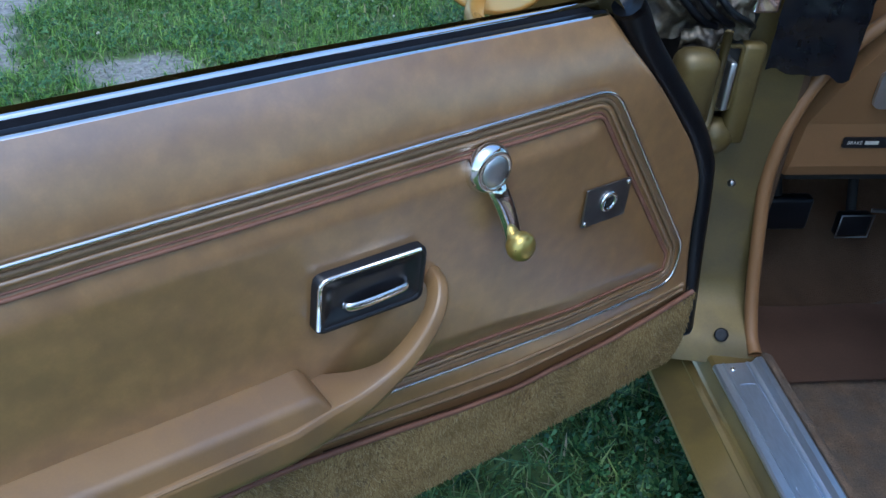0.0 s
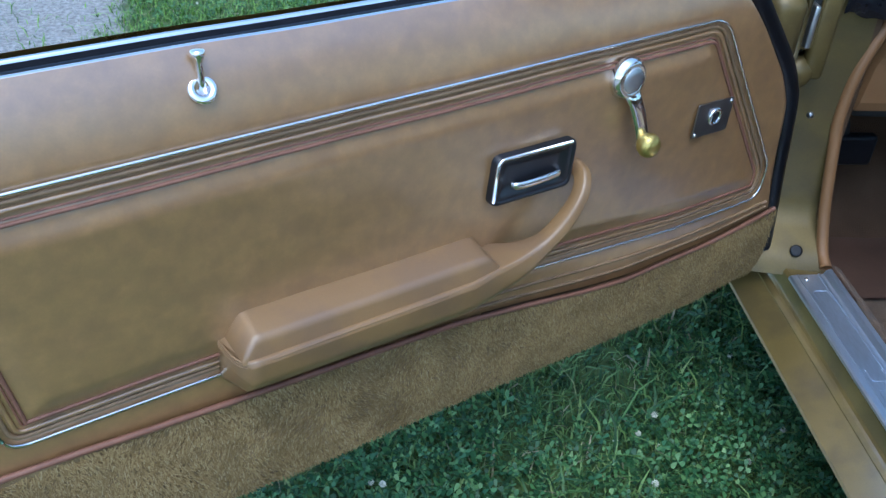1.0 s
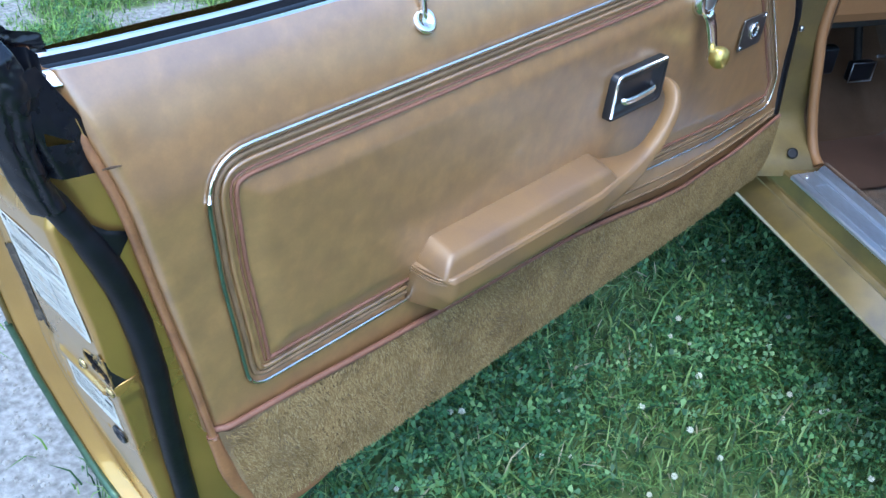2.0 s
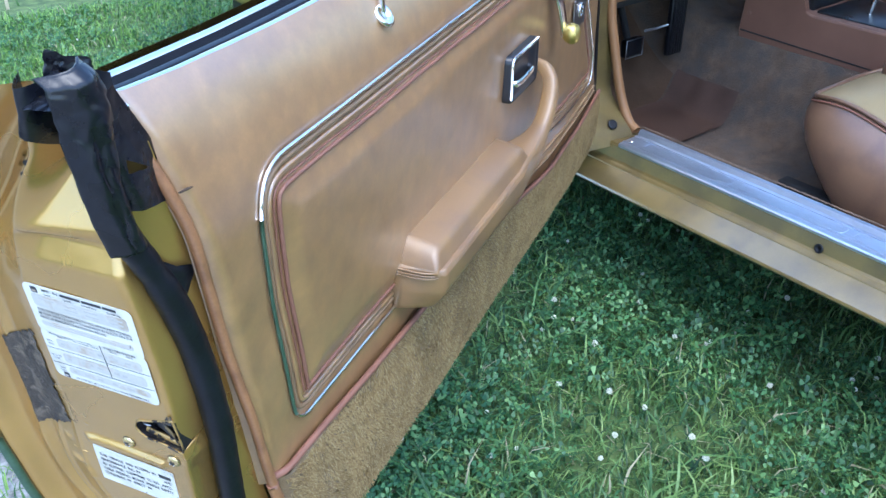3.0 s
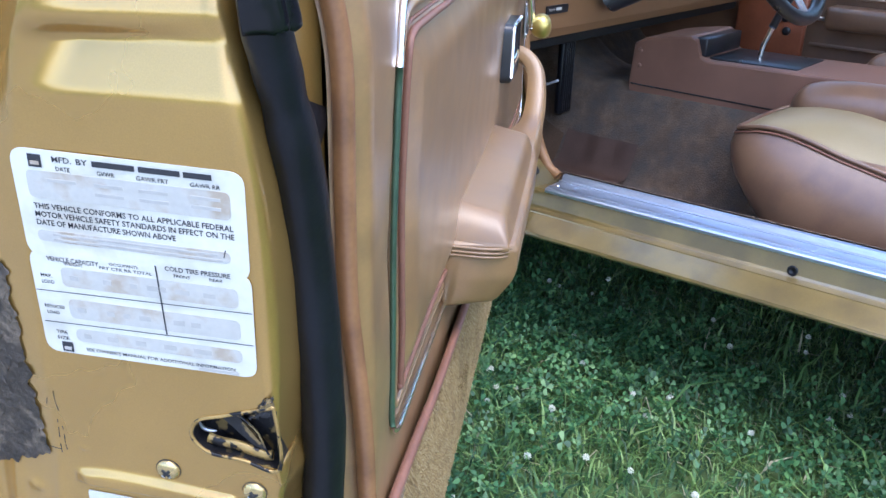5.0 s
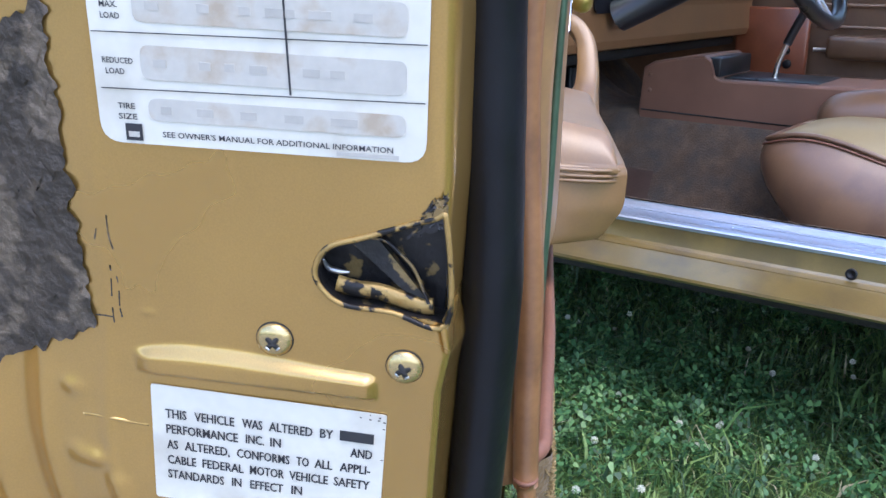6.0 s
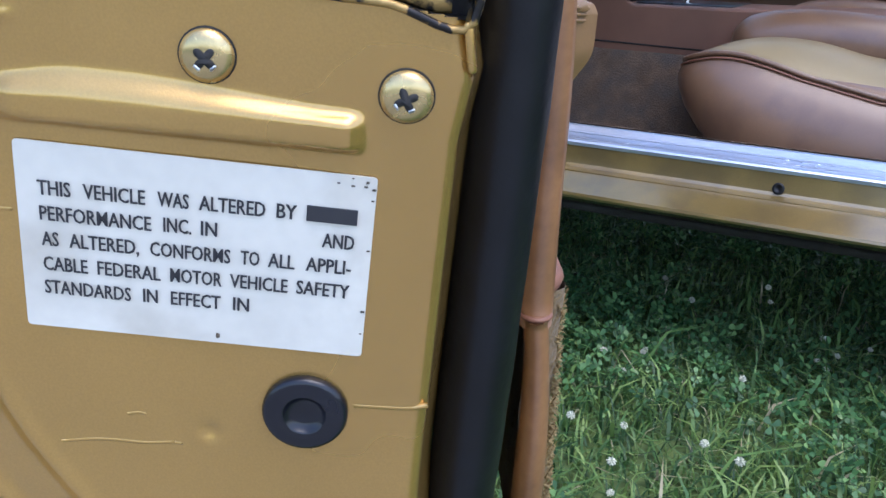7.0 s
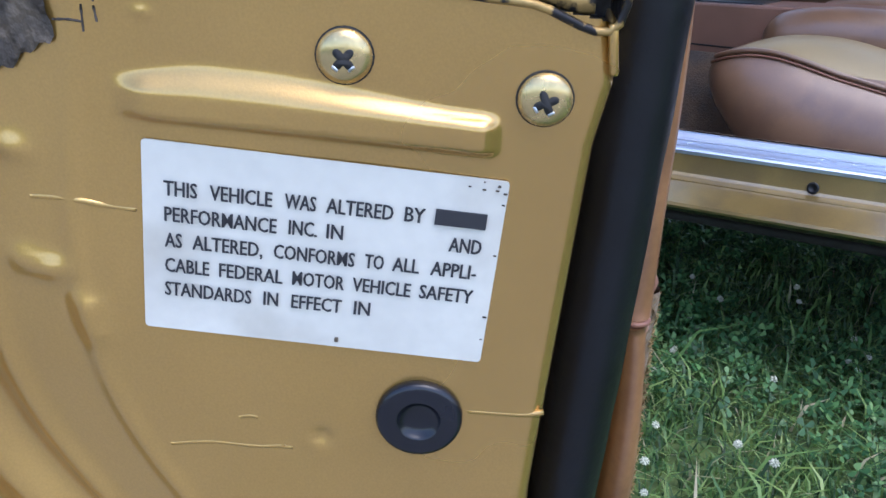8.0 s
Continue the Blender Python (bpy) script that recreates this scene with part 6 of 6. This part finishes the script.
def con_part(name, geo, material, label="", parent=None, smooth=True):
    ob = part(name, geo, material, parent or con, label, smooth)
    for v in ob.data.vertices:
        v.co.x -= 1.22
        v.co.y -= 0.8
    return ob


con_section = [(1.215, 0.440), (1.222, 0.470), (1.215, 0.568), (1.19, 0.582), (1.15, 0.590), (1.10, 0.598), (1.075, 0.600), (1.062, 0.592), (1.050, 0.556), (1.03, 0.550), (0.86, 0.552), (0.60, 0.556), (0.20, 0.56), (0.20, 0.444)]
body = con_part("console_body", loft([[(x, y + dy, z - dz) for y, z in con_section] for x, dy, dz in ((1.100, -0.004, 0.006), (1.102, -0.001, 0.002), (1.108, 0.0, 0.0), (1.332, 0.0, 0.0), (1.338, -0.001, 0.002), (1.340, -0.004, 0.006))]), CONSOLE, smooth=False)
for y, z in ((1.198, 0.552), (1.197, 0.516)):
    con_part("screw", lathe([(0.006, 0.0), (0.005, 0.002), (0, 0.003)], (1.1005, y, z), (-1, 0, 0), 14), CONSOLE, "", body)
con_part("cubby", box(1.118, 1.322, 1.040, 1.085, 0.553, 0.596, 0.004), PLASTIC, "dark cubby in the console's step")
con_part("shifter_plate", box(1.125, 1.315, 0.83, 1.035, 0.545, 0.5545, 0.003), PLASTIC, "black shifter plate")
con_part("lower_seam", tube([(1.100, 0.25, 0.466), (1.100, 0.86, 0.464), (1.100, 1.215, 0.470)], 0.002, 6), DARK)
lever = con_part("shift_lever", tube(smooth_path([(1.20, 0.945, 0.55), (1.20, 0.940, 0.585), (1.20, 0.932, 0.61), (1.20, 0.924, 0.634)], 5), 0.006, 10, up=(1, 0, 0)), CHROME, "chrome foot of the shift lever")
con_part("shaft", tube(smooth_path([(1.20, 0.926, 0.628), (1.20, 0.915, 0.655), (1.20, 0.895, 0.70)], 5), 0.0095, 12, up=(1, 0, 0)), PLASTIC, "black upper shaft", lever)
con_part("shift_knob", lathe([(0.006, -0.03), (0.014, -0.02), (0.019, 0.0), (0.016, 0.018), (0, 0.024)], (1.20, 0.889, 0.72), (0, -0.3, 1), 20), PLASTIC, "black shift knob", lever)


# ---- steering wheel
sw = thing("steering_wheel", car_place(0.95, 0.865, 0.855), "black steering wheel with padded rim", "steering wheel", turn=CAR_TURN)
tilt = Matrix.Rotation(radians(62), 3, "X")
part("rim", tube([tilt @ Vector((0.19 * math.cos(a), 0.19 * math.sin(a), 0)) for a in np.linspace(0, 2 * math.pi, 48, endpoint=False)], 0.014, 10, closed=True, up=(0, -1, 0.5)), PLASTIC, sw)
for a in (200, 270, 340):
    part("spoke", tube([tilt @ Vector((0.03 * math.cos(radians(a)), 0.03 * math.sin(radians(a)), -0.02)), tilt @ Vector((0.18 * math.cos(radians(a)), 0.18 * math.sin(radians(a)), 0))], 0.014, 8, flat=0.4), BRUSHED, sw)
part("hub", lathe([(0.05, -0.02), (0.05, 0.0), (0.03, 0.012), (0, 0.014)], (0, 0, 0), tilt @ Vector((0, 0, 1)), 24), PLASTIC, sw)
part("column", tube([(0, 0.0, 0), (0, 0.35, -0.17)], 0.035, 12, up=(1, 0, 0)), PLASTIC, sw)

# ---- seat cushions
SEAM_Z = [(0.10, 0.425), (0.50, 0.436), (0.55, 0.442), (0.61, 0.458), (0.68, 0.478), (0.735, 0.489), (0.78, 0.488), (0.82, 0.478), (0.845, 0.467), (0.87, 0.455)]


def seat_ring(half, front, back, n=64):
    """Rounded plan outline, seen from above."""
    out = []
    for k in range(n):
        a_ = 2 * math.pi * k / n
        c, s_ = math.cos(a_), math.sin(a_)
        out.append((half * math.copysign(abs(c) ** 0.36, c), (front + back) / 2 + (front - back) / 2 * math.copysign(abs(s_) ** 0.38, s_)))
    return out


def bucket_seat(x, label):
    seat = new("bucket_seat")
    seat.empty_display_size = 0.05
    seat.parent = car
    seat.matrix_basis = pose(x - CX, -CY, 0.0)
    tagged(seat, label)

    def top_z(y):
        return soft_table(SEAM_Z, y)
    for px in (-0.14, 0.14):
        part("runner", box(px - 0.018, px + 0.018, 0.20, 0.858, 0.258, 0.284, 0.004), DARK, seat, "black steel seat runner")
    rings = []
    for drop, half, front in ((0.20, 0.198, 0.735), (0.165, 0.205, 0.768), (0.125, 0.207, 0.803), (0.085, 0.201, 0.833), (0.050, 0.189, 0.850), (0.024, 0.172, 0.857), (0.008, 0.157, 0.855), (0.0, 0.149, 0.850)):
        rings.append([(px, py, top_z(py) - drop * (top_z(py) - 0.262) / 0.21) for px, py in seat_ring(half, front, 0.14)])
    part("bolster", loft(rings), SEAT_VINYL, seat, "red-tan vinyl side bolster")

    def crown(s, t):
        px, py = seat_ring(0.147, 0.847, 0.145, 64)[int(round(s * 64)) % 64]
        px, py = px * t, 0.496 + (py - 0.496) * t
        back_rise = 0.022 * smoothstep(0.80, 0.60, py)
        return (px, py, top_z(py) + 0.002 + (0.026 + back_rise) * (1 - t ** 2.6))
    part("centre_panel", grid(crown, 64, 18), SEAT_TOP, seat, "lighter khaki-tan seat top")
    roll = smooth_path([(0.098, 0.800, 0.468), (0.096, 0.770, 0.484), (0.094, 0.720, 0.500), (0.094, 0.640, 0.506), (0.094, 0.54, 0.502), (0.094, 0.40, 0.494), (0.094, 0.20, 0.483)], 6)
    part("bolster_roll", tube(roll, 0.058, 20, up=(0, 0, 1), radii=[0.058 * min(1.0, 0.25 + 0.75 * math.sin(math.pi / 2 * min(1.0, i / 9))) for i in range(len(roll))]), SEAT_VINYL, seat, "raised red-tan bolster on the tunnel side")
    part("welt", tube([(px, py, top_z(py) + 0.004) for px, py in seat_ring(0.150, 0.850, 0.143, 96)], 0.0048, 8, closed=True, up=(0, 0, 1)), SEAT_VINYL, seat)
    part("piping", tube([(px, py, top_z(py) - 0.004) for px, py in seat_ring(0.1565, 0.8555, 0.140, 96)], 0.0022, 6, closed=True, up=(0, 0, 1)), PIPING, seat)


bucket_seat(0.955, "tan vinyl bucket seat with lighter khaki centre")
bucket_seat(1.49, "tan vinyl passenger bucket seat beyond the console")

# ---- clover flowers in the lawn
flower = thing("clover_flower", (0.258, 0.583, ground_z(0.258, 0.583)), "small white clover flower head in the grass", "flower", "clover flowers in the lawn")
part("stem", tube([(0, 0, -0.004), (0.001, 0.0005, 0.02), (0, 0, 0.036)], 0.0009, 5, up=(1, 0, 0)), CLOVER, flower)


def flower_head():
    rng = random.Random(5)
    geos = []
    for k in range(26):
        phi, z = k * 2.4, 1 - 2 * (k + 0.5) / 26
        r_ = math.sqrt(1 - z * z)
        d = Vector((r_ * math.cos(phi), r_ * math.sin(phi), z * 0.9))
        c = Vector((0, 0, 0.040))
        geos.append(tube([c + d * 0.002, c + d * 0.005 * rng.uniform(0.9, 1.1), c + d * 0.0068 * rng.uniform(0.9, 1.1)], 0.001, 4, radii=[0.0007, 0.0017, 0.0007], up=(0.3, 0.5, 0.8)))
    return join(*geos)


part("head", flower_head(), CLOVER_WHITE, flower)
spots = [(0.512, 0.767), (0.019, 0.545), (-0.062, 0.769), (0.491, 0.591), (0.255, 0.70), (0.465, 0.817), (-0.191, 0.891), (0.499, 0.763), (0.351, 1.063)]
rng_f = random.Random(21)
for _ in range(60):
    x, y = rng_f.uniform(-0.5, 0.95), rng_f.uniform(0.3, 1.25)
    if gravel_amount(x, y) < 0.3:
        spots.append((x, y))
for _ in range(45):
    x, y = rng_f.uniform(-2.0, 1.0), rng_f.uniform(1.9, 3.6)
    if gravel_amount(x, y) < 0.3:
        spots.append((x, y))
for x, y in spots:
    k = rng_f.uniform(0.65, 1.05)
    copy_thing(flower, pose(x, y, ground_z(x, y), rng_f.uniform(-12, 12), rng_f.uniform(-12, 12), rng_f.uniform(0, 360)) @ Matrix.Diagonal((k, k, k, 1)))
